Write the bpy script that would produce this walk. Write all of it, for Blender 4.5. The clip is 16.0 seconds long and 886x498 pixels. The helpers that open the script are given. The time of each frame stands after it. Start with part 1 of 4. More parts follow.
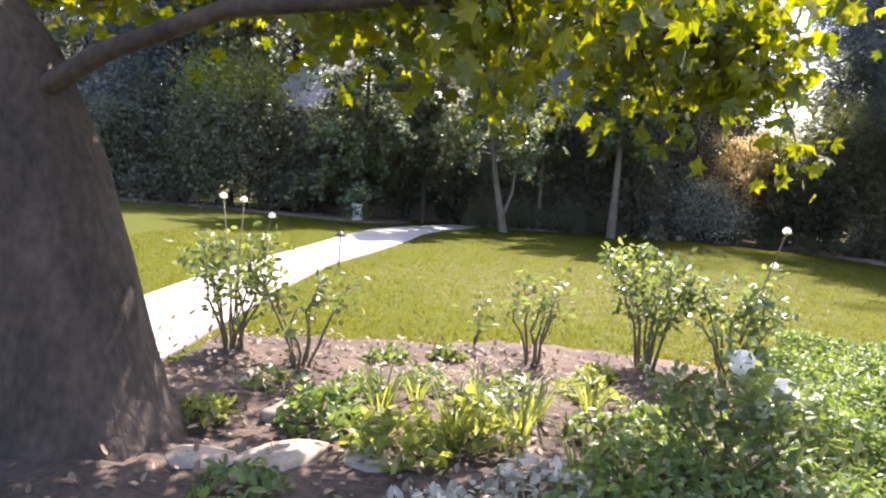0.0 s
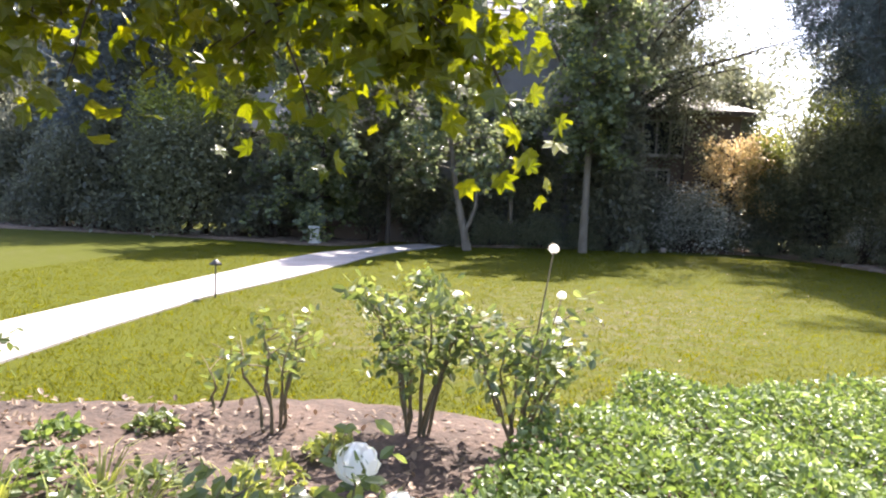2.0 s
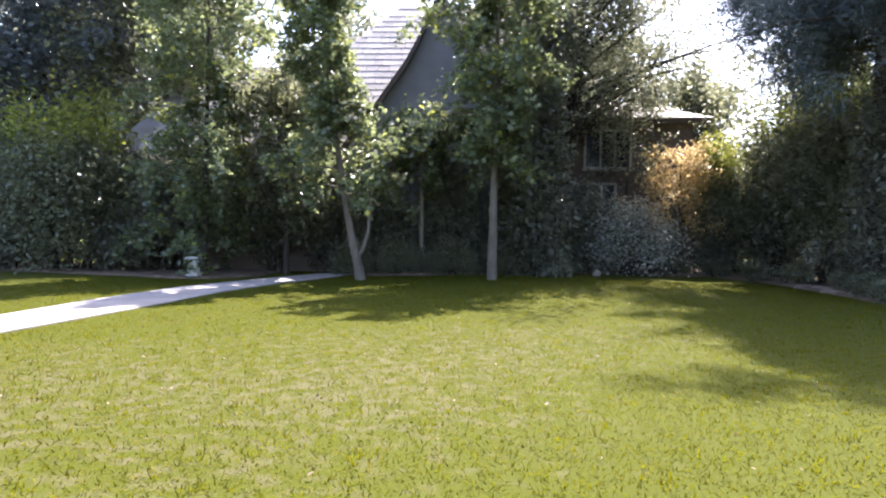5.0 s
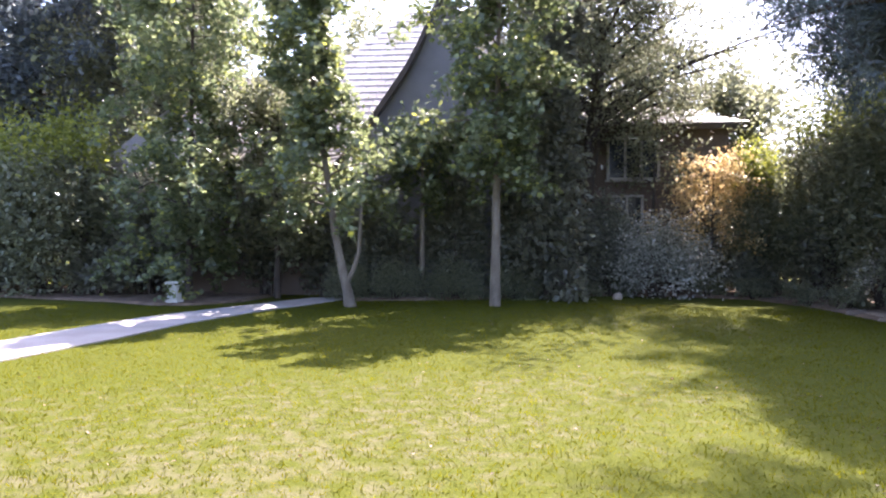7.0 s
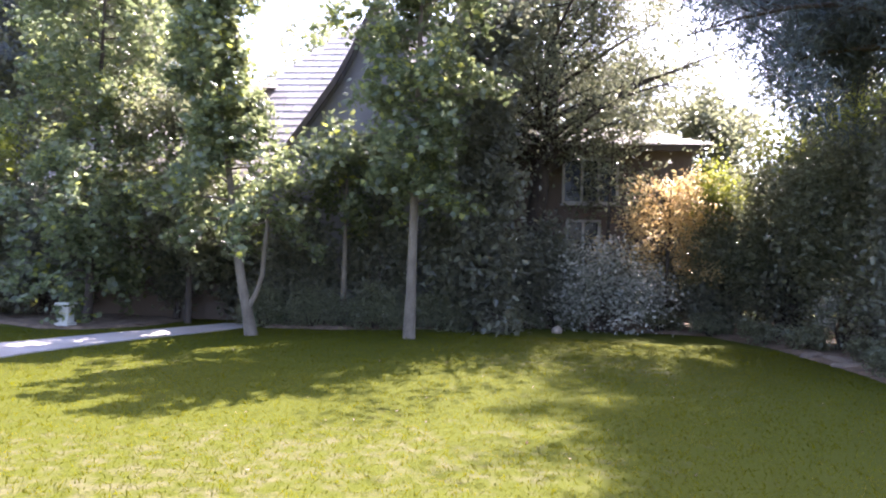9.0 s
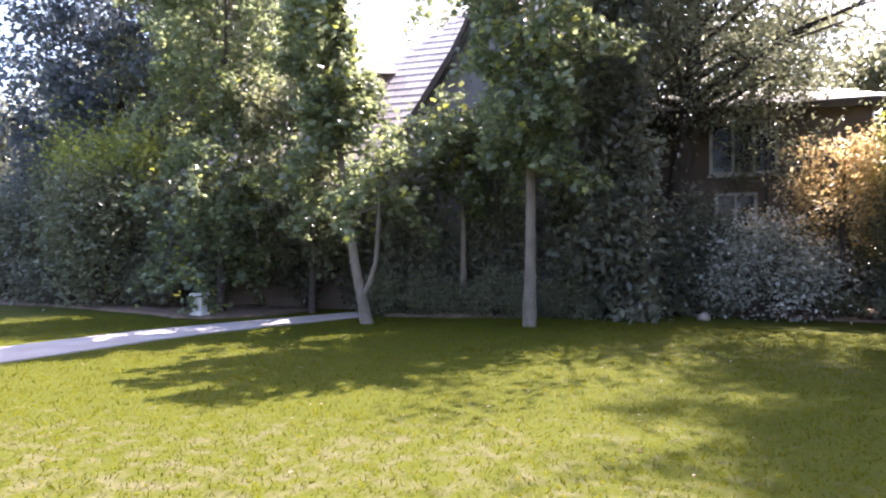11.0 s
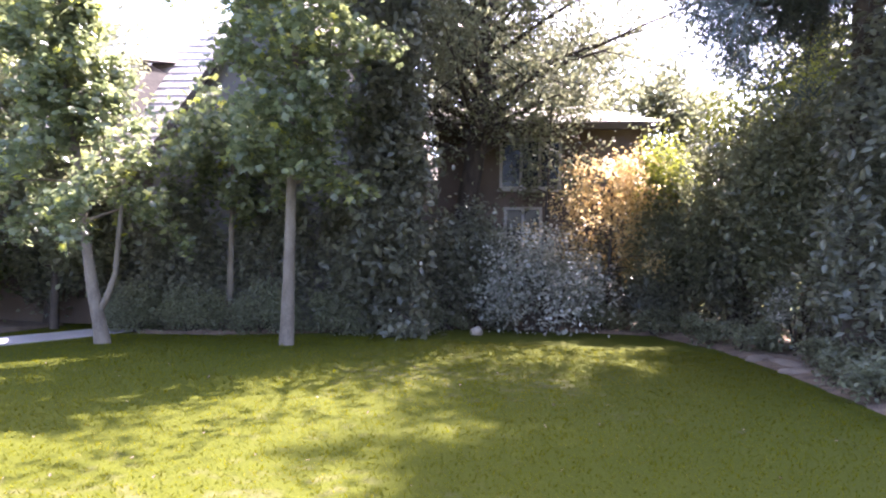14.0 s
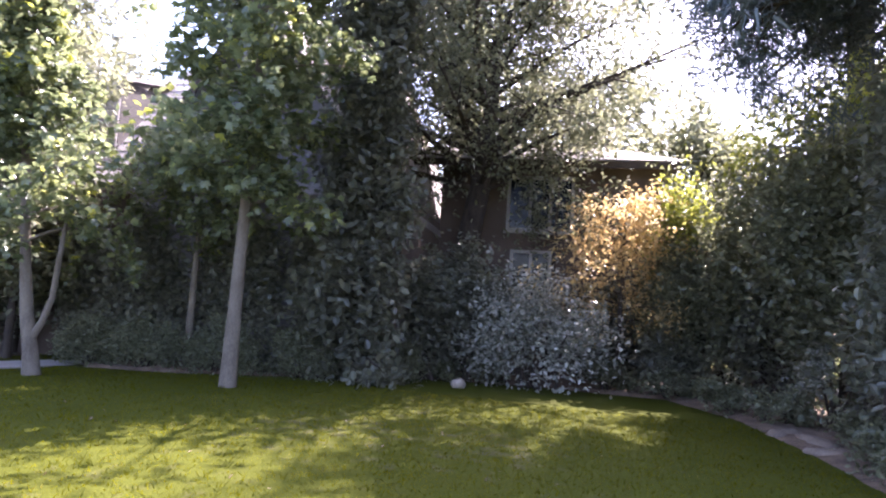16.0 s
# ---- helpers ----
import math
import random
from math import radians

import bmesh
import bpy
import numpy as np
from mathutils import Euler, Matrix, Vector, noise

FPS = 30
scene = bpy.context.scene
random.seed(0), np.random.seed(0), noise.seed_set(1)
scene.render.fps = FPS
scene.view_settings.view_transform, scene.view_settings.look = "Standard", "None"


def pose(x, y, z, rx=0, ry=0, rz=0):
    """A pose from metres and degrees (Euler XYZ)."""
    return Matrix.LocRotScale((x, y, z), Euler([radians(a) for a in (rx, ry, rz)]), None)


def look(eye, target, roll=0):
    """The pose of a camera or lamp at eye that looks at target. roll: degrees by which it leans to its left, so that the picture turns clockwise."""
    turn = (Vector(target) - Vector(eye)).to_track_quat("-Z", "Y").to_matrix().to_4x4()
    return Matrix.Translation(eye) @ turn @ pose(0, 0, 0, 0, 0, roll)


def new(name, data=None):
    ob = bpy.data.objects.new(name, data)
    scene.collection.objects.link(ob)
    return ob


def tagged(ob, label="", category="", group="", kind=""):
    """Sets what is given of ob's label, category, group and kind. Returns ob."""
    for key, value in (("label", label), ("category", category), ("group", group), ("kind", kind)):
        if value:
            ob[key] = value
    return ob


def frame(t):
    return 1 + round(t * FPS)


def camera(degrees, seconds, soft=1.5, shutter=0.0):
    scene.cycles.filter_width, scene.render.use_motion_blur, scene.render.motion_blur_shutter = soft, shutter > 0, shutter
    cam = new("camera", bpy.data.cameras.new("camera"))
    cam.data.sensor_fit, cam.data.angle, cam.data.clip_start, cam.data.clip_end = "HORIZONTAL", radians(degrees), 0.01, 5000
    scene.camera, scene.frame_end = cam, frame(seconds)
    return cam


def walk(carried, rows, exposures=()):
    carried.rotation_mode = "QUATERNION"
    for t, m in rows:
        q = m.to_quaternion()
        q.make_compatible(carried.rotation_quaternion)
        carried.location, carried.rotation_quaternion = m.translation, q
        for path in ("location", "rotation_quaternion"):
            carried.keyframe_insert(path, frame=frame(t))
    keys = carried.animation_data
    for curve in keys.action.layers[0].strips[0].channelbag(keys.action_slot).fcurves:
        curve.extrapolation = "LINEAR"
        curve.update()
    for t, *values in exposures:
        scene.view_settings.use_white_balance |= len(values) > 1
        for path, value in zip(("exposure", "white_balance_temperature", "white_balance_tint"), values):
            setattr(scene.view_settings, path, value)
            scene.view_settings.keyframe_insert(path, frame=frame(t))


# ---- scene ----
cam = camera(68.1, 16.0, soft=2.1)
PATH = [
    (0, (-0.04, 0.416, 1.439), (-0.023, 2.407, 1.247), 4.6),
    (0.5, (0.471, 0.73, 1.453), (0.479, 2.725, 1.303), 1.1),
    (1, (0.989, 0.952, 1.509), (0.918, 2.947, 1.38), 0.7),
    (1.5, (1.46, 1.368, 1.515), (1.389, 3.362, 1.379), 2.4),
    (2, (1.956, 1.664, 1.529), (1.893, 3.658, 1.387), 2.4),
    (2.5, (2.451, 2.013, 1.578), (2.376, 4.007, 1.445), 2.5),
    (3, (3.126, 2.381, 1.514), (3.11, 4.378, 1.411), 0.1),
    (3.5, (3.599, 2.729, 1.46), (3.58, 4.727, 1.378), 3.0),
    (4, (4.345, 3.026, 1.459), (4.287, 5.022, 1.357), 1.6),
    (4.2, (4.611, 3.238, 1.467), (4.566, 5.235, 1.361), 2.0),
    (6.3, (5.536, 5.607, 1.75), (5.251, 7.587, 1.757), 0.7),
    (6.5, (5.679, 5.681, 1.761), (5.399, 7.662, 1.748), 2.3),
    (7, (6.097, 6.171, 1.775), (5.875, 8.158, 1.742), 0.3),
    (7.5, (6.531, 6.635, 1.803), (6.41, 8.631, 1.829), -1.6),
    (8, (6.984, 7.039, 1.797), (6.837, 9.033, 1.812), 2.6),
    (8.5, (7.426, 7.491, 1.808), (7.251, 9.484, 1.826), 1.8),
    (9, (7.912, 7.929, 1.822), (7.68, 9.915, 1.861), 1.6),
    (9.5, (8.325, 8.431, 1.875), (7.891, 10.384, 1.877), 2.2),
    (9.7, (8.423, 8.637, 1.868), (7.851, 10.554, 1.869), 1.5),
    (11.8, (8.234, 9.299, 1.483), (7.562, 11.183, 1.494), -0.1),
    (12, (8.323, 9.37, 1.471), (7.715, 11.276, 1.495), -0.8),
    (12.5, (8.633, 9.519, 1.388), (8.241, 11.48, 1.389), -1.7),
    (13, (8.873, 9.95, 1.402), (8.692, 11.941, 1.356), 0.5),
    (13.5, (9.134, 10.099, 1.554), (9.043, 12.095, 1.489), 0.0),
    (14, (9.615, 10.316, 1.753), (9.411, 12.305, 1.784), 0.9),
    (14.5, (10.008, 10.777, 1.735), (9.69, 12.747, 1.867), -0.0),
    (15, (10.224, 11.299, 1.664), (9.843, 13.254, 1.853), 0.3),
    (15.5, (10.604, 11.607, 1.621), (10.166, 13.55, 1.798), 1.6),
    (16, (10.678, 12.011, 1.565), (10.335, 13.973, 1.752), 3.4),
]
walk(cam, [(t, look(eye, target, roll)) for t, eye, target, roll in PATH],
     [(0, 2.17, 6450, 19), (4, 2.12, 6150, 18), (6.3, 2.42, 6100, 25), (8, 2.70, 6100, 28), (9.7, 2.75, 6150, 28), (11.8, 2.48, 6250, 28), (13, 2.75, 6250, 29), (14, 3.20, 6150, 33), (15, 2.98, 6000, 34), (16, 2.83, 6000, 34)])

# ---- world, sun, exposure ----
SUN_EL, SUN_AZ = 54.0, 22.0   # azimuth in degrees from +y towards +x
world = bpy.data.worlds.new("sky")
scene.world = world
world.use_nodes = True
wn, wl = world.node_tree.nodes, world.node_tree.links
sky = wn.new("ShaderNodeTexSky")
sky.sky_type = "NISHITA"
sky.sun_disc = False
sky.sun_elevation = radians(SUN_EL)
sky.sun_rotation = radians(SUN_AZ)
sky.dust_density = 2.5
wl.new(sky.outputs[0], wn["Background"].inputs[0])
wn["Background"].inputs[1].default_value = 0.13
sun_data = bpy.data.lights.new("sun", "SUN")
sun_data.energy, sun_data.angle, sun_data.color = 4.8, radians(0.53), (1.0, 0.94, 0.82)
sun = new("sun", sun_data)
se, sa = radians(SUN_EL), radians(SUN_AZ)
sun.matrix_world = look((40 * math.sin(sa), 40 * math.cos(sa), 40), (0, 0, 40 - 40 * math.tan(se)))


# ---- materials ----
def nodes(name):
    m = bpy.data.materials.new(name)
    m.use_nodes = True
    t = m.node_tree
    return m, t.nodes, t.links, t.nodes["Principled BSDF"]


def ramp(n, stops):
    r = n.new("ShaderNodeValToRGB")
    e = r.color_ramp.elements
    while len(e) < len(stops):
        e.new(0.5)
    for el, (p, c) in zip(e, stops):
        el.position, el.color = p, (*c, 1)
    return r


def texture(n, l, scale, detail=4, kind="ShaderNodeTexNoise", stretch=None):
    tc = n.new("ShaderNodeTexCoord")
    src = tc.outputs["Object"]
    if stretch:
        mp = n.new("ShaderNodeMapping")
        mp.inputs["Scale"].default_value = stretch
        l.new(src, mp.inputs[0])
        src = mp.outputs[0]
    t = n.new(kind)
    t.inputs["Scale"].default_value = scale
    if kind == "ShaderNodeTexNoise":
        t.inputs["Detail"].default_value = detail
    l.new(src, t.inputs["Vector"])
    return t


def surface(name, dark, light, rough=0.8, scale=3.0, fine=60.0, bump=0.3, dist=0.01, stretch=None, vary=0.0, metal=0.0):
    """A mottled surface: broad stains between two colours, fine grain on top, and relief."""
    m, n, l, b = nodes(name)
    broad = texture(n, l, scale, 5, stretch=stretch)
    grain = texture(n, l, fine, 6, stretch=stretch)
    mix = n.new("ShaderNodeMath")
    mix.operation = "MULTIPLY_ADD"
    l.new(grain.outputs[0], mix.inputs[0])
    mix.inputs[1].default_value = 0.45
    sub = n.new("ShaderNodeMath")
    sub.operation = "MULTIPLY"
    sub.inputs[1].default_value = 0.55
    l.new(broad.outputs[0], sub.inputs[0])
    l.new(sub.outputs[0], mix.inputs[2])
    r = ramp(n, [(0.34, dark), (0.66, light)])
    l.new(mix.outputs[0], r.inputs[0])
    col = r.outputs[0]
    if vary:
        oi = n.new("ShaderNodeObjectInfo")
        hs = n.new("ShaderNodeHueSaturation")
        mr = n.new("ShaderNodeMapRange")
        mr.inputs["To Min"].default_value, mr.inputs["To Max"].default_value = 1 - vary, 1 + vary
        l.new(oi.outputs["Random"], mr.inputs[0])
        l.new(mr.outputs[0], hs.inputs["Value"])
        l.new(col, hs.inputs["Color"])
        col = hs.outputs[0]
    l.new(col, b.inputs["Base Color"])
    b.inputs["Roughness"].default_value = rough
    b.inputs["Metallic"].default_value = metal
    bp = n.new("ShaderNodeBump")
    bp.inputs["Strength"].default_value, bp.inputs["Distance"].default_value = bump, dist
    l.new(mix.outputs[0], bp.inputs["Height"])
    l.new(bp.outputs[0], b.inputs["Normal"])
    return m


def leafy(name, dark, light, through_light=0.35, rough=0.45, tip=None, gloss=0.7):
    """Leaves: each its own shade, with light coming through the blade."""
    m, n, l, b = nodes(name)
    g = n.new("ShaderNodeNewGeometry")
    stops = [(0.0, dark), (0.85, light)]
    if tip:
        stops.append((1.0, tip))
    r = ramp(n, stops)
    patch = texture(n, l, 0.9, 3)
    add = n.new("ShaderNodeMath")
    add.operation = "MULTIPLY_ADD"
    l.new(patch.outputs[0], add.inputs[0])
    add.inputs[1].default_value = 0.7
    low = n.new("ShaderNodeMath")
    low.operation = "MULTIPLY_ADD"
    low.inputs[1].default_value, low.inputs[2].default_value = 0.75, -0.2
    l.new(g.outputs["Random Per Island"], low.inputs[0])
    l.new(low.outputs[0], add.inputs[2])
    l.new(add.outputs[0], r.inputs[0])
    l.new(r.outputs[0], b.inputs["Base Color"])
    b.inputs["Roughness"].default_value = rough
    b.inputs["Specular IOR Level"].default_value = gloss
    tr = n.new("ShaderNodeBsdfTranslucent")
    hs = n.new("ShaderNodeHueSaturation")
    hs.inputs["Saturation"].default_value = 1.15
    hs.inputs["Value"].default_value = 1.7
    hs.inputs["Hue"].default_value = 0.485
    l.new(r.outputs[0], hs.inputs["Color"])
    l.new(hs.outputs[0], tr.inputs[0])
    mx = n.new("ShaderNodeMixShader")
    mx.inputs[0].default_value = through_light
    l.new(b.outputs[0], mx.inputs[1])
    l.new(tr.outputs[0], mx.inputs[2])
    l.new(mx.outputs[0], n["Material Output"].inputs[0])
    return m


def lawn_material():
    m, n, l, b = nodes("lawn")
    big = texture(n, l, 0.16, 3)
    mid = texture(n, l, 5.0, 6)
    fine = texture(n, l, 55, 5)
    green = ramp(n, [(0.3, (0.035, 0.043, 0.0045)), (0.7, (0.070, 0.074, 0.006))])
    l.new(fine.outputs[0], green.inputs[0])
    dry = ramp(n, [(0.3, (0.062, 0.055, 0.030)), (0.7, (0.14, 0.122, 0.074))])
    l.new(fine.outputs[0], dry.inputs[0])
    s = n.new("ShaderNodeMath")
    s.operation = "MULTIPLY"
    tc = n.new("ShaderNodeTexCoord")
    mp = n.new("ShaderNodeMapping")
    mp.inputs["Location"].default_value = (-4.0 / 6.5, -11.0 / 5.5, 0)
    mp.inputs["Scale"].default_value = (1 / 6.5, 1 / 5.5, 1)
    worn = n.new("ShaderNodeTexGradient")
    worn.gradient_type = "SPHERICAL"
    l.new(tc.outputs["Object"], mp.inputs[0])
    l.new(mp.outputs[0], worn.inputs[0])
    wear = n.new("ShaderNodeMath")
    wear.operation = "MULTIPLY_ADD"
    wear.inputs[1].default_value = 0.42
    l.new(worn.outputs["Fac"], wear.inputs[0])
    l.new(big.outputs[0], wear.inputs[2])
    l.new(wear.outputs[0], s.inputs[0])
    l.new(mid.outputs[0], s.inputs[1])
    w = ramp(n, [(0.32, (0, 0, 0)), (0.49, (0.65, 0.65, 0.65))])
    l.new(s.outputs[0], w.inputs[0])
    mx = n.new("ShaderNodeMix")
    mx.data_type = "RGBA"
    l.new(w.outputs[0], mx.inputs[0])
    l.new(green.outputs[0], mx.inputs[6])
    l.new(dry.outputs[0], mx.inputs[7])
    l.new(mx.outputs[2], b.inputs["Base Color"])
    b.inputs["Roughness"].default_value = 0.9
    b.inputs["Specular IOR Level"].default_value = 0.08
    bp = n.new("ShaderNodeBump")
    bp.inputs["Strength"].default_value, bp.inputs["Distance"].default_value = 0.35, 0.03
    l.new(fine.outputs[0], bp.inputs["Height"])
    l.new(bp.outputs[0], b.inputs["Normal"])
    return m


def glass_material():
    m, n, l, b = nodes("window_glass")
    b.inputs["Base Color"].default_value = (0.012, 0.014, 0.016, 1)
    b.inputs["Roughness"].default_value = 0.12
    b.inputs["Specular IOR Level"].default_value = 0.2
    return m


M_LAWN = lawn_material()
M_BLADE = leafy("grass_blades", (0.052, 0.062, 0.006), (0.098, 0.102, 0.009), 0.65, 0.7, (0.15, 0.135, 0.05), gloss=0.08)
M_CONCRETE = surface("concrete", (0.23, 0.205, 0.195), (0.37, 0.34, 0.325), 0.85, 1.2, 40, 0.25, 0.006)
M_SOIL = surface("soil", (0.022, 0.014, 0.010), (0.095, 0.062, 0.045), 0.95, 2.5, 22, 1.0, 0.05)
M_MULCH = surface("mulch", (0.06, 0.038, 0.025), (0.22, 0.15, 0.10), 0.95, 4, 50, 0.8, 0.02)
M_STONE = surface("stone", (0.20, 0.16, 0.125), (0.40, 0.33, 0.26), 0.85, 3, 40, 0.5, 0.01, vary=0.15)
M_ROCK = surface("brown_rock", (0.11, 0.08, 0.06), (0.26, 0.20, 0.15), 0.9, 4, 40, 0.8, 0.02, vary=0.15)
M_WHITE_STONE = surface("cast_stone", (0.50, 0.49, 0.46), (0.72, 0.70, 0.66), 0.8, 5, 60, 0.3, 0.005)
M_BARK = surface("mottled_bark", (0.020, 0.013, 0.009), (0.092, 0.062, 0.046), 0.85, 4, 26, 1.0, 0.04, stretch=(1, 1, 0.5))
M_BARK_PALE = surface("pale_bark", (0.085, 0.066, 0.048), (0.20, 0.165, 0.125), 0.85, 6, 60, 0.6, 0.015, stretch=(1, 1, 0.4))
M_BARK_DARK = surface("dark_bark", (0.025, 0.019, 0.014), (0.08, 0.06, 0.046), 0.9, 8, 60, 0.8, 0.02, stretch=(1, 1, 0.3))
M_STEM = surface("rose_stem", (0.07, 0.06, 0.03), (0.18, 0.13, 0.07), 0.7, 10, 80, 0.3, 0.004)
M_STUCCO = surface("stucco", (0.09, 0.065, 0.05), (0.15, 0.115, 0.09), 0.9, 1.0, 60, 0.5, 0.01)
M_TIMBER = surface("dark_timber", (0.035, 0.024, 0.016), (0.08, 0.055, 0.04), 0.7, 3, 40, 0.4, 0.006)
M_SHINGLE = surface("roof_shingle", (0.25, 0.225, 0.215), (0.44, 0.40, 0.385), 0.75, 2.0, 30, 0.5, 0.008, vary=0.2)
M_ROOF = surface("roof_deck", (0.20, 0.175, 0.165), (0.34, 0.31, 0.29), 0.85, 1.2, 25, 0.6, 0.02)
M_FRAME = surface("painted_frame", (0.30, 0.28, 0.25), (0.44, 0.42, 0.38), 0.55, 3, 60, 0.15, 0.003)
M_GABLE = surface("gable_stucco", (0.17, 0.16, 0.165), (0.26, 0.245, 0.25), 0.9, 1.2, 50, 0.4, 0.008)
# dark tone stands for the shade on the dormer's side
M_CHEEK = surface("shaded_cheek", (0.035, 0.03, 0.03), (0.085, 0.072, 0.066), 0.85, 3, 40, 0.5, 0.01, stretch=(1, 1, 5))
M_GLASS = glass_material()
M_METAL = surface("dark_metal", (0.03, 0.03, 0.03), (0.07, 0.065, 0.06), 0.45, 5, 60, 0.2, 0.003, metal=0.7)
M_WALLTAN = surface("tan_render", (0.30, 0.20, 0.16), (0.42, 0.30, 0.24), 0.9, 1, 40, 0.3, 0.01)

L_SYC = leafy("plane_leaves", (0.04, 0.065, 0.006), (0.14, 0.155, 0.012), 0.55, 0.4, (0.30, 0.28, 0.02))
L_GUM = leafy("broad_leaves", (0.058, 0.080, 0.044), (0.19, 0.22, 0.115), 0.5, 0.26, (0.48, 0.50, 0.12), gloss=1.0)
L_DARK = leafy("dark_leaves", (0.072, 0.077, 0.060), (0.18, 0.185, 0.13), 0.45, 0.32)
L_BLUE = leafy("bluish_leaves", (0.06, 0.07, 0.08), (0.13, 0.15, 0.16), 0.4, 0.3)
L_OAK = leafy("small_leaves", (0.078, 0.088, 0.054), (0.20, 0.21, 0.13), 0.45, 0.34)
# for low plants, and as the sunlit colour of shrub tops
L_TOP = leafy("yellow_green_leaves", (0.09, 0.115, 0.028), (0.26, 0.285, 0.075), 0.5, 0.35, (0.44, 0.44, 0.17))
L_ORANGE = leafy("golden_leaves", (0.27, 0.20, 0.09), (0.50, 0.42, 0.22), 0.5, 0.45, (0.70, 0.64, 0.44))
L_VARI = leafy("variegated_leaves", (0.06, 0.072, 0.045), (0.48, 0.47, 0.41), 0.4, 0.22, (0.86, 0.85, 0.80))
L_CEDAR = leafy("cedar_needles", (0.03, 0.042, 0.045), (0.08, 0.10, 0.10), 0.25, 0.5)
L_ROSE = leafy("rose_leaves", (0.05, 0.075, 0.022), (0.15, 0.185, 0.06), 0.45, 0.36, (0.34, 0.36, 0.15), gloss=0.9)
L_COVER = leafy("groundcover_leaves", (0.045, 0.08, 0.02), (0.155, 0.21, 0.06), 0.42, 0.42, (0.36, 0.40, 0.21), gloss=0.6)
L_PETAL = leafy("white_petals", (0.72, 0.69, 0.62), (0.82, 0.80, 0.76), 0.3, 0.6)
L_DRY = leafy("dry_leaves", (0.09, 0.06, 0.036), (0.24, 0.17, 0.11), 0.15, 0.7)


# ---- mesh helpers ----
def mesh_from(name, verts, faces, mat, parent=None, label="", smooth=False):
    me = bpy.data.meshes.new(name)
    me.from_pydata(np.asarray(verts).tolist(), [], [list(map(int, f)) for f in faces] if isinstance(faces, list) else faces.tolist())
    me.materials.append(mat)
    if smooth:
        me.shade_smooth()
    ob = new(name, me)
    if parent:
        ob.parent = parent
    return tagged(ob, label)


def part(name, bm, mat, parent=None, label="", smooth=False):
    me = bpy.data.meshes.new(name)
    bm.to_mesh(me)
    bm.free()
    me.materials.append(mat)
    if smooth:
        me.shade_smooth()
    ob = new(name, me)
    if parent:
        ob.parent = parent
    return tagged(ob, label)


def empty(name, x, y, z, label, category, group="", kind=""):
    ob = new(name)
    ob.location = (x, y, z)
    ob.empty_display_size = 0.2
    return tagged(ob, label, category, group, kind)


def box_bm(x0, x1, y0, y1, z0, z1, bevel=0.0):
    bm = bmesh.new()
    bmesh.ops.create_cube(bm, size=1)
    bmesh.ops.scale(bm, vec=(x1 - x0, y1 - y0, z1 - z0), verts=bm.verts)
    bmesh.ops.translate(bm, vec=((x0 + x1) / 2, (y0 + y1) / 2, (z0 + z1) / 2), verts=bm.verts)
    if bevel:
        bmesh.ops.bevel(bm, geom=bm.edges[:], offset=bevel, segments=2, affect="EDGES", profile=0.5)
    return bm


def slab_bm(points, z0, z1):
    """A flat plate over an outline in the plan."""
    bm = bmesh.new()
    f = bm.faces.new([bm.verts.new((x, y, z0)) for x, y in points])
    bm.normal_update()
    if f.normal.z < 0:
        f.normal_flip()
    up = bmesh.ops.extrude_face_region(bm, geom=[f])
    bmesh.ops.translate(bm, vec=(0, 0, z1 - z0), verts=[v for v in up["geom"] if isinstance(v, bmesh.types.BMVert)])
    bmesh.ops.recalc_face_normals(bm, faces=bm.faces)
    return bm


def lathe_bm(profile, n=20):
    bm = bmesh.new()
    rings = []
    for r, z in profile:
        rings.append([bm.verts.new((r * math.cos(2 * math.pi * k / n), r * math.sin(2 * math.pi * k / n), z)) for k in range(n)])
    for a, b in zip(rings, rings[1:]):
        for k in range(n):
            bm.faces.new((a[k], a[(k + 1) % n], b[(k + 1) % n], b[k]))
    bm.faces.new(rings[0][::-1])
    bm.faces.new(rings[-1])
    bmesh.ops.recalc_face_normals(bm, faces=bm.faces)
    return bm


class Wood:
    """Collects tapered round limbs into one mesh."""

    def __init__(self):
        self.v, self.f = [], []

    def limb(self, pts, radii, n=7, rng=None, knob=0.0):
        pts = [Vector(p) for p in pts]
        start = len(self.v)
        for i, p in enumerate(pts):
            d = (pts[min(i + 1, len(pts) - 1)] - pts[max(i - 1, 0)]).normalized()
            side = d.cross(Vector((0.31, 0.95, 0.05))).normalized()
            other = d.cross(side)
            for k in range(n):
                a = 2 * math.pi * k / n
                r = radii[i] * (1 + (knob * (rng.random() - 0.5) if rng is not None else 0))
                self.v.append(p + side * (r * math.cos(a)) + other * (r * math.sin(a)))
        for i in range(len(pts) - 1):
            for k in range(n):
                a, b = start + i * n + k, start + i * n + (k + 1) % n
                self.f.append((a, b, b + n, a + n))
        self.f.append(tuple(start + (len(pts) - 1) * n + k for k in range(n)))

    def done(self, name, mat, parent, label=""):
        return mesh_from(name, [tuple(v) for v in self.v], self.f, mat, parent, label, smooth=True)


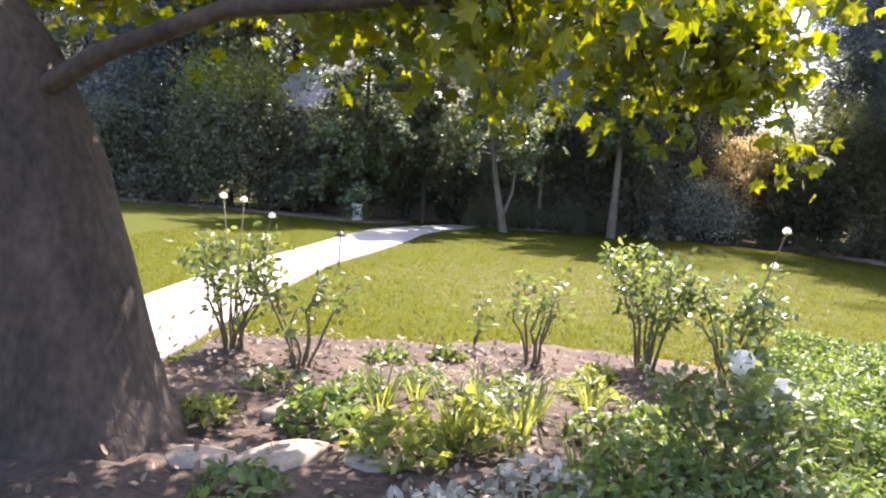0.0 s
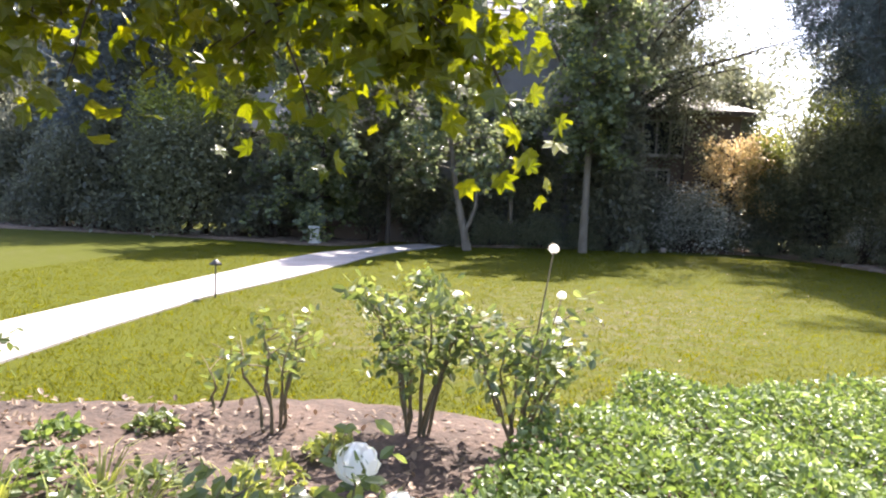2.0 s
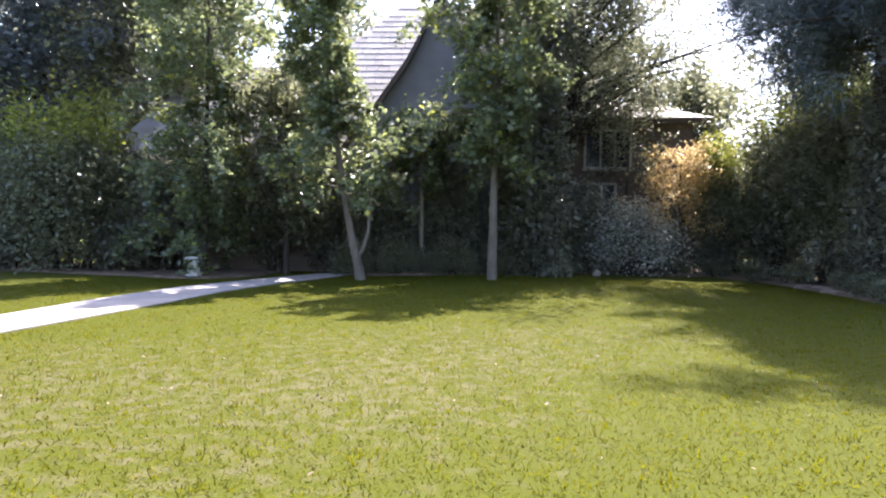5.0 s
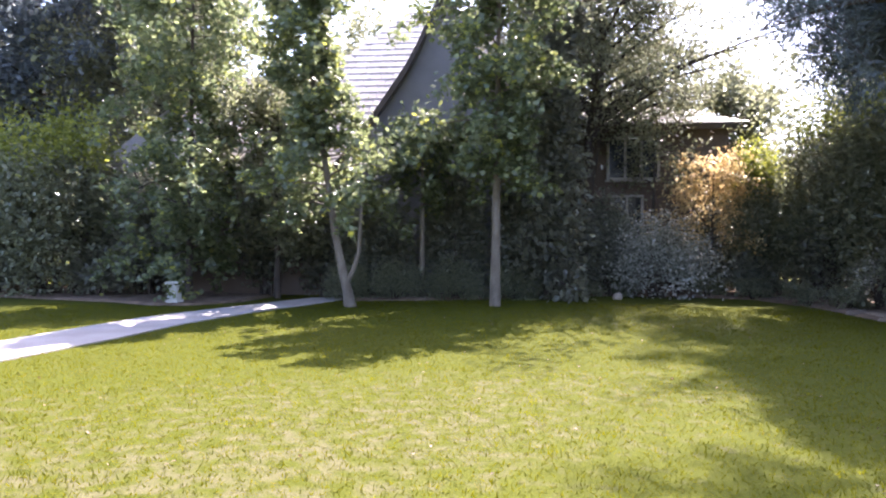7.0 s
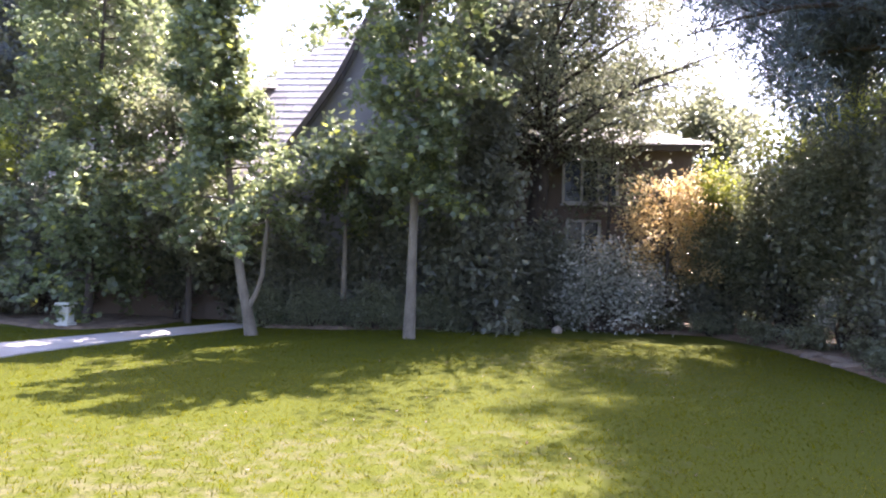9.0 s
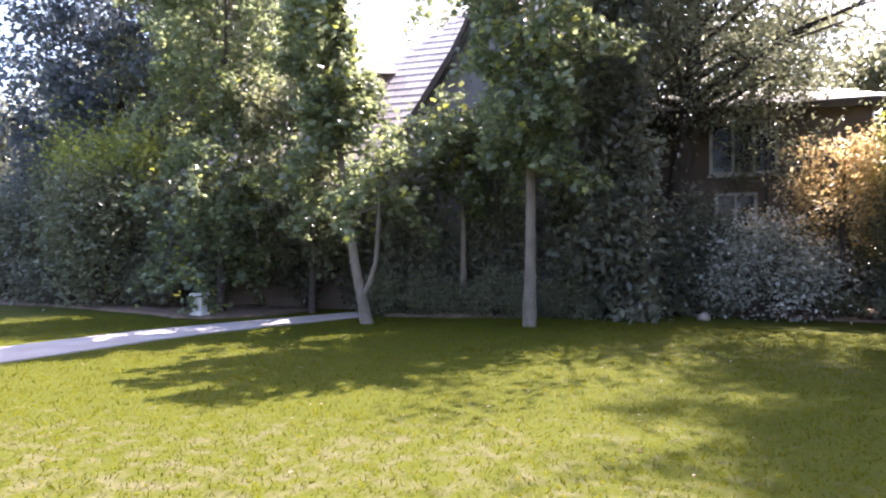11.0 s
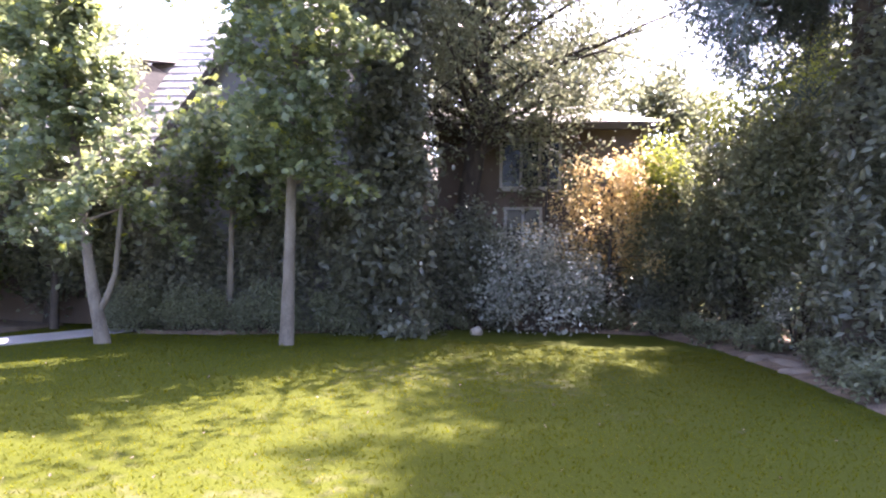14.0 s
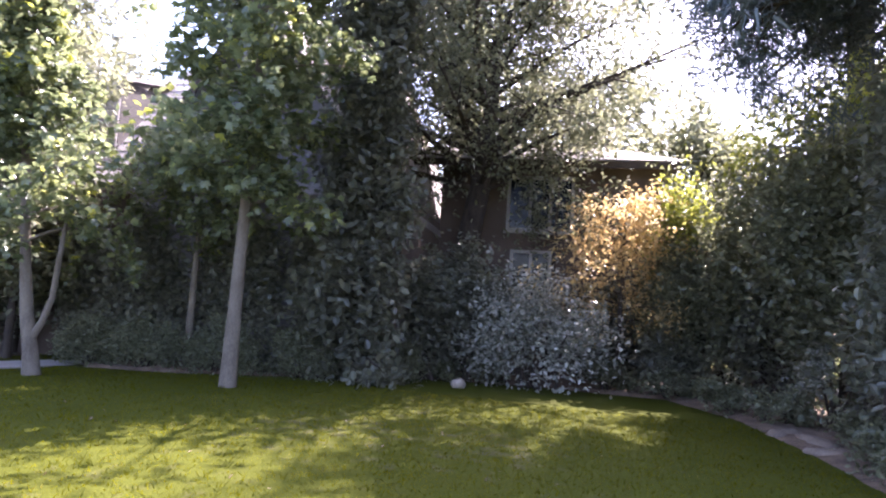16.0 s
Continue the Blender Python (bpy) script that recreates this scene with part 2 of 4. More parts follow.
BLADE = (np.array([[0, 0, 0], [0.45, 0.27, 0.07], [1, 0, -0.08], [0.45, -0.27, 0.07]]), np.array([[0, 1, 2], [0, 2, 3]]))
_half = [(0, 0.64, -0.10), (24, 0.36, 0.02), (50, 0.58, -0.06), (80, 0.34, 0.03), (112, 0.46, -0.05), (150, 0.27, 0.02), (180, 0.2, 0.0)]
_ring = _half + [(360 - a, r, z) for a, r, z in _half[-2:0:-1]]
STAR = (np.array([[0.3, 0, 0.02]] + [[0.3 + r * math.cos(radians(a)), r * math.sin(radians(a)), z] for a, r, z in _ring]),
        np.array([[0, 1 + 2 * k, 1 + (2 * k + 1) % 12, 1 + (2 * k + 2) % 12] for k in range(6)]))
OVAL = (np.array([[0, 0, 0], [0.3, 0.26, 0.05], [0.7, 0.24, 0.04], [1, 0, -0.06], [0.7, -0.24, 0.04], [0.3, -0.26, 0.05]]), np.array([[0, 1, 2, 3], [0, 3, 4, 5]]))
NEEDLE = (np.array([[0, 0.06, 0], [1, 0.025, -0.15], [1, -0.025, -0.15], [0, -0.06, 0]]), np.array([[0, 1, 2, 3]]))


def leaves(centres, size, rng, shape=BLADE, hang=0.0, flat=0.6, vary=0.35):
    """Verts and faces of one leaf at each centre. hang: how far tips turn down; flat: how far blades lie level."""
    c = np.asarray(centres)
    n = len(c)
    d = rng.normal(size=(n, 3))
    d[:, 2] = d[:, 2] * 0.7 - hang
    d /= np.linalg.norm(d, axis=1)[:, None]
    up = rng.normal(size=(n, 3)) * (1 - flat) + np.array([0, 0, flat])
    s = np.cross(up, d)
    s /= np.linalg.norm(s, axis=1)[:, None] + 1e-9
    w = np.cross(d, s)
    k = size * (1 + vary * (rng.random(n) * 2 - 1))
    tv, tf = shape
    v = c[:, None, :] + k[:, None, None] * (tv[None, :, 0, None] * d[:, None] + tv[None, :, 1, None] * s[:, None] + tv[None, :, 2, None] * w[:, None])
    f = tf[None] + (np.arange(n) * len(tv))[:, None, None]
    return v.reshape(-1, 3), f.reshape(-1, tf.shape[1])


def bez(p, d, length, bend, steps):
    """A bowed line from p along d that bends by the vector bend over its length."""
    p, d, bend = Vector(p), Vector(d).normalized(), Vector(bend)
    return [p + d * (length * t) + bend * (length * t * t) for t in [i / steps for i in range(steps + 1)]]


def tree(name, label, x, y, trunk, radii, bark, mat, seed, limbs, low, high, reach, leaf, per_twig, shape=BLADE, twigs=7,
         rise=0.5, droop=-0.15, sigma=0.22, hang=0.3, top=1.0, side=None, category="tree", profile=None, flat=0.6, start=None):
    """A tree: a trunk along the given points, limbs with twigs between the heights low and high, and a crown of single leaves."""
    rng = np.random.default_rng(seed)
    thing = empty(name, x, y, 0, label, category)
    wood = Wood()
    wood.limb(trunk, radii, 12, rng, 0.12)
    trunk_v = [Vector(p) for p in trunk]
    zs = [p.z for p in trunk_v]
    twig = Wood()
    spots = []
    for i in range(limbs):
        u = (i + rng.random()) / limbs
        z = low + (high - low) * u
        zt = (start + (zs[-1] - start) * u) if start is not None else z
        zt = min(max(zt, zs[0]), zs[-1] - 0.02)
        j = max(k for k in range(len(zs)) if zs[k] <= zt)
        j = min(j, len(zs) - 2)
        f = (zt - zs[j]) / max(zs[j + 1] - zs[j], 1e-6)
        p = trunk_v[j].lerp(trunk_v[j + 1], f)
        r0 = (radii[j] * (1 - f) + radii[j + 1] * f) * 0.45
        a = i * 2.399 + rng.random() * 0.8
        if side is not None and rng.random() < side[1]:
            a = radians(side[0]) + (rng.random() - 0.5) * 2.0
        prof = profile(u) if profile else (0.55 + 0.45 * math.sin(math.pi * min(1, 0.15 + u * 0.75))) * (1 - (1 - top) * u)
        length = reach * prof * (0.5 + 1.0 * rng.random())
        d = (math.cos(a), math.sin(a), rise * (0.5 + rng.random()))
        line = bez(p, d, length, (rng.normal() * 0.22, rng.normal() * 0.22, droop + rng.normal() * 0.08), 5)
        branch = Wood()
        branch.limb(line, [r0 * (1 - 0.17 * k) for k in range(6)], 5)
        for k in range(twigs):
            t = 0.25 + 0.75 * (k + rng.random()) / twigs
            q = line[min(4, int(t * 5))].lerp(line[min(5, int(t * 5) + 1)], t * 5 - int(t * 5) if t < 1 else 1)
            td = Vector(d) * 0.6 + Vector(rng.normal(size=3)) * 0.75
            tl = bez(q, td, length * (0.22 + 0.2 * rng.random()) + 0.2, (0, 0, droop), 3)
            twig.limb(tl, [r0 * 0.22, r0 * 0.16, r0 * 0.1, r0 * 0.05], 3)
            base = np.array([tl[1], tl[2], tl[3], tl[3]])
            spots.append(base[rng.integers(0, 4, per_twig)] + rng.normal(size=(per_twig, 3)) * sigma)
        branch.done("limb", bark, thing)
    wood.done("trunk", bark, thing)
    tagged(twig.done("twig", bark, thing), kind="stuff")
    v, f = leaves(np.concatenate(spots), leaf, rng, shape, hang, flat)
    tagged(mesh_from("crown", v, f, mat, thing), kind="stuff")
    return thing


def shrub(name, label, x, y, rx, ry, height, mat, seed, count, leaf, shape=BLADE, base=0.0, category="shrub", stems=7, bark=None,
          hang=0.2, lumps=26, group="", top_mat=None, shell=0.55, crest=0.70):
    """A shrub: stems from the ground and leaves in many overlapping clumps round them, thinner inside."""
    rng = np.random.default_rng(seed)
    thing = empty(name, x, y, 0, label, category, group)
    u = rng.normal(size=(lumps, 3))
    u /= np.linalg.norm(u, axis=1)[:, None]
    u[:, 2] = np.abs(u[:, 2]) * 1.0 - 0.8 * rng.random(lumps)
    mid = base + (height - base) * 0.44
    rz = (height - base) * 0.60
    c = u * np.array([rx, ry, rz]) * (shell + (0.85 - shell) * rng.random((lumps, 1))) + np.array([0, 0, mid])
    c[:, 2] = np.clip(c[:, 2], base + 0.1, height - 0.15)
    for k in range(stems):
        tip = Vector(c[k % lumps])
        foot = Vector((rng.normal() * rx * 0.12, rng.normal() * ry * 0.12, -0.03))
        m1 = foot.lerp(tip, 0.5) + Vector((0, 0, 0.12 * height))
        r = 0.012 + 0.012 * height
        wood = Wood()
        wood.limb([foot, foot.lerp(m1, 0.5), m1, tip], [r, r * 0.8, r * 0.6, r * 0.25], 5)
        wood.done("stem", bark or M_BARK_DARK, thing)
    own = rng.integers(0, lumps, count)
    spread = np.array([rx, ry, rz]) * 0.17
    p = c[own] + rng.normal(size=(count, 3)) * spread
    keep = p[:, 2] > base + 0.02
    p = p[keep]
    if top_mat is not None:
        # leaves above the crest get a paler colour that stands for sunlight
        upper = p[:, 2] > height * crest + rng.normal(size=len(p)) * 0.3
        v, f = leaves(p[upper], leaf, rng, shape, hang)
        tagged(mesh_from("sunlit_top", v, f, top_mat, thing, "pale yellow-green upper leaves, sunlight put into their colour"), kind="stuff")
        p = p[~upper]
    v, f = leaves(p, leaf, rng, shape, hang)
    tagged(mesh_from("foliage", v, f, mat, thing), kind="stuff")
    return thing


# ---- ground, walks and beds ----
def lie(x, y):
    """The height of the lawn: a gentle swell towards the house."""
    return 0.16 * np.exp(-((x - 6.5) ** 2 + (y - 21.5) ** 2) / 30.0)


gx = np.concatenate([[-400, -150, -60, -30], np.arange(-16, 25, 0.8), [35, 70, 150, 400]])
gy = np.concatenate([[-400, -150, -50, -20], np.arange(-6, 36, 0.8), [45, 80, 180, 400]])
GX, GY = np.meshgrid(gx, gy)
gi = np.arange(GX.size).reshape(GX.shape)
ground = mesh_from("ground", np.column_stack([GX.ravel(), GY.ravel(), lie(GX, GY).ravel()]),
                   np.column_stack([gi[:-1, :-1].ravel(), gi[:-1, 1:].ravel(), gi[1:, 1:].ravel(), gi[1:, :-1].ravel()]), M_LAWN, smooth=True)
tagged(ground, "mown lawn of green and dry yellowish grass", "lawn", kind="structure")

UPPER = [(-3.3, -6), (-3.2, 4), (-3.1, 8.6), (-2.95, 10.7), (-2.6, 14.0), (-2.35, 17.0), (-1.9, 19.5), (-1.0, 21.6), (-0.4, 22.8), (0.3, 24.4)]
LOWER = [(1.5, 24.4), (1.0, 22.6), (0.2, 20.9), (-0.5, 18.6), (-0.75, 16.5), (-1.25, 13.5), (-1.75, 11.0), (-1.9, 8.5), (-2.0, 4), (-2.1, -6)]
bm = slab_bm(UPPER + LOWER, -0.1, 0.025)
for v in bm.verts:
    v.co.z += lie(v.co.x, v.co.y)
path = part("garden_path", bm, M_CONCRETE)
tagged(path, "pale sunlit concrete garden path curving across the lawn", "path", kind="structure")
walkway = part("paved_walk", slab_bm([(6.6, -4), (8.6, -4), (9.0, 6.6), (9.0, 8.4), (8.4, 8.7), (7.45, 8.1), (6.75, 6.75), (6.6, 6.0)], -0.1, 0.025), M_CONCRETE)
tagged(walkway, "pale sunlit concrete walk beside the bed", "path", kind="structure")


def bed(name, outline, rise, label, seed, mat):
    """A heaped bed of earth over an outline, uneven on top."""
    bm = bmesh.new()
    f = bm.faces.new([bm.verts.new((x, y, 0.0)) for x, y in outline])
    inner = bmesh.ops.inset_region(bm, faces=[f], thickness=0.18, depth=0.0)
    bmesh.ops.triangulate(bm, faces=bm.faces[:])
    for _ in range(5):
        long = [e for e in bm.edges if e.calc_length() > 0.22]
        if not long:
            break
        bmesh.ops.subdivide_edges(bm, edges=long, cuts=1)
        bmesh.ops.triangulate(bm, faces=[q for q in bm.faces if len(q.verts) > 3])
    rim = {v for e in bm.edges if e.is_boundary for v in e.verts}
    for v in bm.verts:
        if v in rim:
            v.co.z = -0.02 + lie(v.co.x, v.co.y)
        else:
            v.co.z = rise * (0.55 + 0.8 * noise.noise(v.co * 1.7 + Vector((seed, 0, 0)))) + 0.035 * noise.noise(v.co * 9) + 0.03 + lie(v.co.x, v.co.y)
    bmesh.ops.recalc_face_normals(bm, faces=bm.faces)
    for q in bm.faces:
        if q.normal.z < 0:
            q.normal_flip()
    ob = part(name, bm, mat, None, "", True)
    return tagged(ob, label, "bed", kind="structure")


bed("rose_bed", [(-3.0, 1.5), (1.2, 1.9), (3.0, 3.2), (5.4, 4.4), (6.5, 5.2), (6.55, 6.5), (5.2, 6.85), (3.4, 6.6), (2.95, 6.05), (2.5, 5.95), (1.9, 6.3), (0.9, 6.4), (-0.7, 6.1), (-1.85, 5.9), (-2.0, 4.0)], 0.07,
    "brown earth rose bed with mulch and dry leaves", 3.0, M_SOIL)
bed("back_border", [(1.6, 23.6), (3.5, 23.4), (5.2, 23.9), (6.7, 24.8), (8.0, 26.1), (10.4, 26.5), (12.9, 26.2), (13.7, 23.8), (13.9, 21.2), (13.9, 18.5), (14.6, 15.5), (24, 15), (24, 33), (8, 30.1), (1.6, 25.4)], 0.06,
    "dark shaded earth border under shrubs", 9.0, M_MULCH)
bed("side_border", [(-18, 23.8), (-9, 23.6), (-4.5, 22.6), (-3.2, 22.0), (-2.2, 22.1), (-1.2, 23.2), (-1.0, 25.2), (-18, 30)], 0.05,
    "dark shaded earth border under trees", 5.0, M_MULCH)

# grass blades over the part of the lawn that the walk crosses
rng = np.random.default_rng(11)
spots = np.column_stack([rng.uniform(-6, 16, 260000), 5.8 + 20 * rng.random(260000) ** 1.5, np.zeros(260000)])
spots[:, 2] = lie(spots[:, 0], spots[:, 1])
X, Y = spots[:, 0], spots[:, 1]
pe_l = np.interp(Y, [p[1] for p in UPPER], [p[0] for p in UPPER])
pe_r = np.interp(Y, [p[1] for p in LOWER[::-1]], [p[0] for p in LOWER[::-1]])
keep = ~((X > pe_l) & (X < pe_r)) & ~((X < 6.7) & (X > -2) & (Y < np.interp(X, [-2, -0.7, 0.9, 1.9, 2.5, 2.95, 3.4, 5.2, 6.6], [5.9, 6.1, 6.4, 6.3, 5.95, 6.05, 6.6, 6.85, 6.55]))) & ~((X > 6.6) & (X < 9.0) & (Y < 6.3 + 1.7 * (X - 6.5)) & (Y < 8.7)) & ~(X > 13.9)
keep &= ~((Y > 23.4) & (X > 1.5)) & ~((Y > 22) & (X < -1))
spots = spots[keep]
n = len(spots)
ang = rng.uniform(0, 2 * math.pi, n)
clumps = np.array([noise.noise(Vector((px * 2.6, py * 2.6, 3.0))) for px, py in spots[:, :2]])
hgt = rng.uniform(0.010, 0.028, n) * (1.0 + 1.3 * np.clip(clumps + 0.1, 0, 1) + 0.8 * (rng.random(n) > 0.93))
lean = rng.normal(size=(n, 2)) * 0.022
a = spots + np.column_stack([np.cos(ang), np.sin(ang), np.zeros(n)]) * 0.006
b = spots - np.column_stack([np.cos(ang), np.sin(ang), np.zeros(n)]) * 0.006
c = spots + np.column_stack([lean[:, 0], lean[:, 1], hgt])
gv = np.stack([a, b, c], 1).reshape(-1, 3)
grass = mesh_from("grass", gv, np.arange(3 * n).reshape(-1, 3), M_BLADE)
tagged(grass, "short mown grass blades, green with dry patches", "grass", kind="stuff")

# ---- house ----
house = empty("house", 4.0, 28.0, 0.0, "storybook house with steep shingled roof and dark shaded walls", "house")
HO = Vector((4.0, 28.0, 0.0))


def hpart(name, bm, mat, label="", parent=None):
    bmesh.ops.translate(bm, vec=-HO, verts=bm.verts)
    return part(name, bm, mat, parent or house, label)


def poly_bm(faces, thick):
    """Flat polygons given the thickness downwards along their normal."""
    bm = bmesh.new()
    for pts in faces:
        vs = [Vector(p) for p in pts]
        nrm = (vs[1] - vs[0]).cross(vs[2] - vs[0]).normalized()
        if nrm.z < 0:
            vs = vs[::-1]
            nrm = -nrm
        top = [bm.verts.new(v) for v in vs]
        low = [bm.verts.new(v - nrm * thick) for v in vs]
        bm.faces.new(top)
        bm.faces.new(low[::-1])
        for k in range(len(vs)):
            j = (k + 1) % len(vs)
            bm.faces.new((top[k], low[k], low[j], top[j]))
    bmesh.ops.recalc_face_normals(bm, faces=bm.faces)
    return bm


hpart("wall", box_bm(-6.0, 7.4, 25.6, 34.5, -0.2, 4.0), M_STUCCO, "brown stucco wall in shade")
hpart("wall", box_bm(7.4, 13.4, 30.0, 36.0, -0.2, 5.8), M_STUCCO, "brown stucco wall in shade")
# front gable with flared, bowed rakes
GX = 3.95
RAKE = [(0.45, 3.75), (0.85, 4.15), (1.32, 4.72), (2.02, 5.66), (2.85, 6.85), (3.2, 7.5), (GX, 9.2)]
mirror = [(2 * GX - x, z) for x, z in RAKE[-2::-1]]
bm = bmesh.new()
fr = [bm.verts.new((x, 25.56, z)) for x, z in [(0.8, -0.2)] + [(x + 0.05, z - 0.12) for x, z in RAKE[1:-1]] + [(GX, 9.0)] + [(x - 0.05, z - 0.12) for x, z in mirror[:-1]] + [(2 * GX - 0.8, -0.2)]]
f = bm.faces.new(fr)
ex = bmesh.ops.extrude_face_region(bm, geom=[f])
bmesh.ops.translate(bm, vec=(0, 0.5, 0), verts=[v for v in ex["geom"] if isinstance(v, bmesh.types.BMVert)])
bmesh.ops.triangulate(bm, faces=bm.faces[:])
bmesh.ops.recalc_face_normals(bm, faces=bm.faces)
hpart("gable_wall", bm, M_GABLE, "steep gable end of grey stucco")
for side_line in (RAKE, [RAKE[-1]] + mirror):
    bm = bmesh.new()
    rows = [[bm.verts.new((x, y, z - dz)) for x, z in side_line] for y, dz in ((25.2, 0.0), (31.0, 0.0), (31.0, 0.16), (25.2, 0.16))]
    for r0, r1 in zip(rows, rows[1:] + rows[:1]):
        for k in range(len(side_line) - 1):
            bm.faces.new((r0[k], r0[k + 1], r1[k + 1], r1[k]))
    bm.faces.new([r[0] for r in rows])
    bm.faces.new([r[-1] for r in rows])
    bmesh.ops.recalc_face_normals(bm, faces=bm.faces)
    hpart("gable_roof", bm, M_ROOF, "pale shingled roof slope with a bowed rake")
for side_line in (RAKE, mirror):
    bm = bmesh.new()
    top = [bm.verts.new((x, 25.12, z - 0.02)) for x, z in side_line]
    low = [bm.verts.new((x, 25.12, z - 0.30)) for x, z in side_line]
    for k in range(len(top) - 1):
        bm.faces.new((top[k], top[k + 1], low[k + 1], low[k]))
    ex = bmesh.ops.extrude_face_region(bm, geom=bm.faces[:])
    bmesh.ops.translate(bm, vec=(0, 0.07, 0), verts=[v for v in ex["geom"] if isinstance(v, bmesh.types.BMVert)])
    bmesh.ops.recalc_face_normals(bm, faces=bm.faces)
    hpart("bargeboard", bm, M_TIMBER, "dark timber bargeboard")
# tall hipped roof and the lower roof beside it
E0, E1, E2, E3 = (-3.65, 25.3, 3.9), (7.2, 25.3, 3.9), (7.2, 36.7, 3.9), (-3.65, 36.7, 3.9)
R0, R1 = (1.95, 31.0, 10.4), (5.2, 31.0, 10.4)
main_roof = hpart("main_roof", poly_bm([[E0, E1, R1, R0], [E3, E0, R0], [E2, E3, R0, R1], [E1, E2, R1]], 0.15), M_ROOF, "steep pale shingled hip roof")
side_roof = hpart("side_roof", poly_bm([[(-7, 25.3, 3.9), (0, 25.3, 3.9), (0, 29.0, 7.5), (-5.2, 29.0, 7.5)], [(-7, 25.3, 3.9), (-5.2, 29.0, 7.5), (-7, 33, 3.9)]], 0.15), M_ROOF, "lower pale shingled roof")
wing_roof = hpart("wing_roof", poly_bm([[(6.5, 29.5, 5.75), (13.8, 29.5, 5.75), (11.6, 33.0, 7.0), (6.5, 33.0, 7.0)], [(13.8, 29.5, 5.75), (13.8, 36.4, 5.75), (11.6, 33.0, 7.0)]], 0.16), M_ROOF, "low pale shingled wing roof")
hpart("fascia", box_bm(6.5, 13.75, 29.42, 29.52, 5.56, 5.74), M_TIMBER, "dark timber fascia board")
# dormer clad in shakes, the shade on its cheek put into a dark colour
bm = bmesh.new()
q = [bm.verts.new((-0.1, y, z)) for y, z in ((26.25, 4.7), (26.25, 6.82), (28.0, 6.9), (27.2, 5.85))]
f = bm.faces.new(q)
ex = bmesh.ops.extrude_face_region(bm, geom=[f])
bmesh.ops.translate(bm, vec=(-1.2, 0, 0), verts=[v for v in ex["geom"] if isinstance(v, bmesh.types.BMVert)])
bmesh.ops.recalc_face_normals(bm, faces=bm.faces)
dormer = hpart("dormer", bm, M_CHEEK, "narrow dormer with cheek coloured dark for shade and pale shake front")
hpart("dormer_roof", poly_bm([[(-1.42, 26.1, 6.84), (0.0, 26.1, 6.84), (0.0, 28.5, 7.45), (-1.42, 28.5, 7.45)]], 0.09), M_SHINGLE, "pale shed roof of the dormer", dormer)
for k in range(11):
    hpart("shake_course", box_bm(-1.29, -0.11, 26.19 - 0.012 * (k % 2), 26.245, 4.72 + 0.19 * k, 4.72 + 0.19 * k + 0.185), M_SHINGLE, "", dormer)


def window(x0, x1, z0, z1, y, bars, label):
    w = hpart("window", box_bm(x0, x1, y - 0.02, y + 0.05, z0, z1), M_GLASS, label)
    t = 0.09
    for a0, a1, c0, c1 in ((x0 - t, x1 + t, z1, z1 + t), (x0 - t, x1 + t, z0 - t, z0), (x0 - t, x0, z0, z1), (x1, x1 + t, z0, z1)):
        hpart("frame", box_bm(a0, a1, y - 0.08, y + 0.04, c0, c1, 0.008), M_FRAME, "light painted frame", w)
    for k in range(1, bars):
        xm = x0 + (x1 - x0) * k / bars
        hpart("mullion", box_bm(xm - 0.045, xm + 0.045, y - 0.07, y - 0.022, z0, z1, 0.006), M_FRAME, "", w)
    hpart("sill", box_bm(x0 - 0.15, x1 + 0.15, y - 0.14, y + 0.02, z0 - t - 0.06, z0 - t - 0.003, 0.008), M_FRAME, "", w)
    return w


window(9.35, 11.0, 3.95, 5.3, 29.98, 3, "dark three-light upper window in light frame")
window(9.5, 10.45, 1.6, 3.25, 29.98, 2, "dark ground-floor window in light frame")

# ---- trees ----
def straight(h, lean=(0, 0), bow=0.0, n=6):
    return [(lean[0] * t + bow * math.sin(math.pi * t), lean[1] * t, -0.05 + h * t) for t in [k / n for k in range(n + 1)]]


def taper(r, n=6, end=0.25, flare=1.18):
    return [r * (flare if k == 0 else 1) * (1 - (1 - end) * k / n) for k in range(n + 1)]


tree("young_street_tree", "slender pale-trunked young tree with broad leaves on the lawn", 5.6, 21.9, straight(8.5, (0.05, 0.1)), taper(0.125), M_BARK_PALE, L_GUM, 21,
     36, 2.95, 8.9, 1.4, 0.15, 52, STAR, 6, 0.45, -0.35, 0.125, 0.45, flat=0.68)
forked = tree("forked_lawn_tree", "leaning pale-trunked forked tree with broad leaves", 2.05, 21.9, [(0.02, 0, -0.05), (-0.08, 0, 0.5), (-0.22, 0, 1.1), (-0.42, 0.05, 2.0), (-0.65, 0.1, 3.5), (-0.95, 0.1, 5.2), (-1.25, 0.1, 8.4)], taper(0.14), M_BARK_PALE, L_GUM, 22,
     36, 2.2, 9.0, 1.5, 0.15, 56, STAR, 6, 0.45, -0.35, 0.125, 0.45, flat=0.68, profile=lambda u: 1.0 if u < 0.28 else 0.44)
fork = Wood()
fork.limb([(-0.12, 0, 0.62), (0.06, 0.02, 0.95), (0.2, 0.04, 1.4), (0.24, 0.05, 2.1), (0.3, 0.1, 3.2)], [0.075, 0.06, 0.052, 0.045, 0.02], 10)
fork.done("fork_stem", M_BARK_PALE, forked, "thin second stem of the fork")
tree("pathside_tree", "leafy tree with low hanging branches beside the path", -2.9, 23.4, straight(9.5, (0.1, 0.1)), taper(0.10), M_BARK_DARK, L_GUM, 23,
     50, 0.9, 10.2, 1.8, 0.15, 62, STAR, 6, 0.3, -0.45, 0.13, 0.5, flat=0.68)
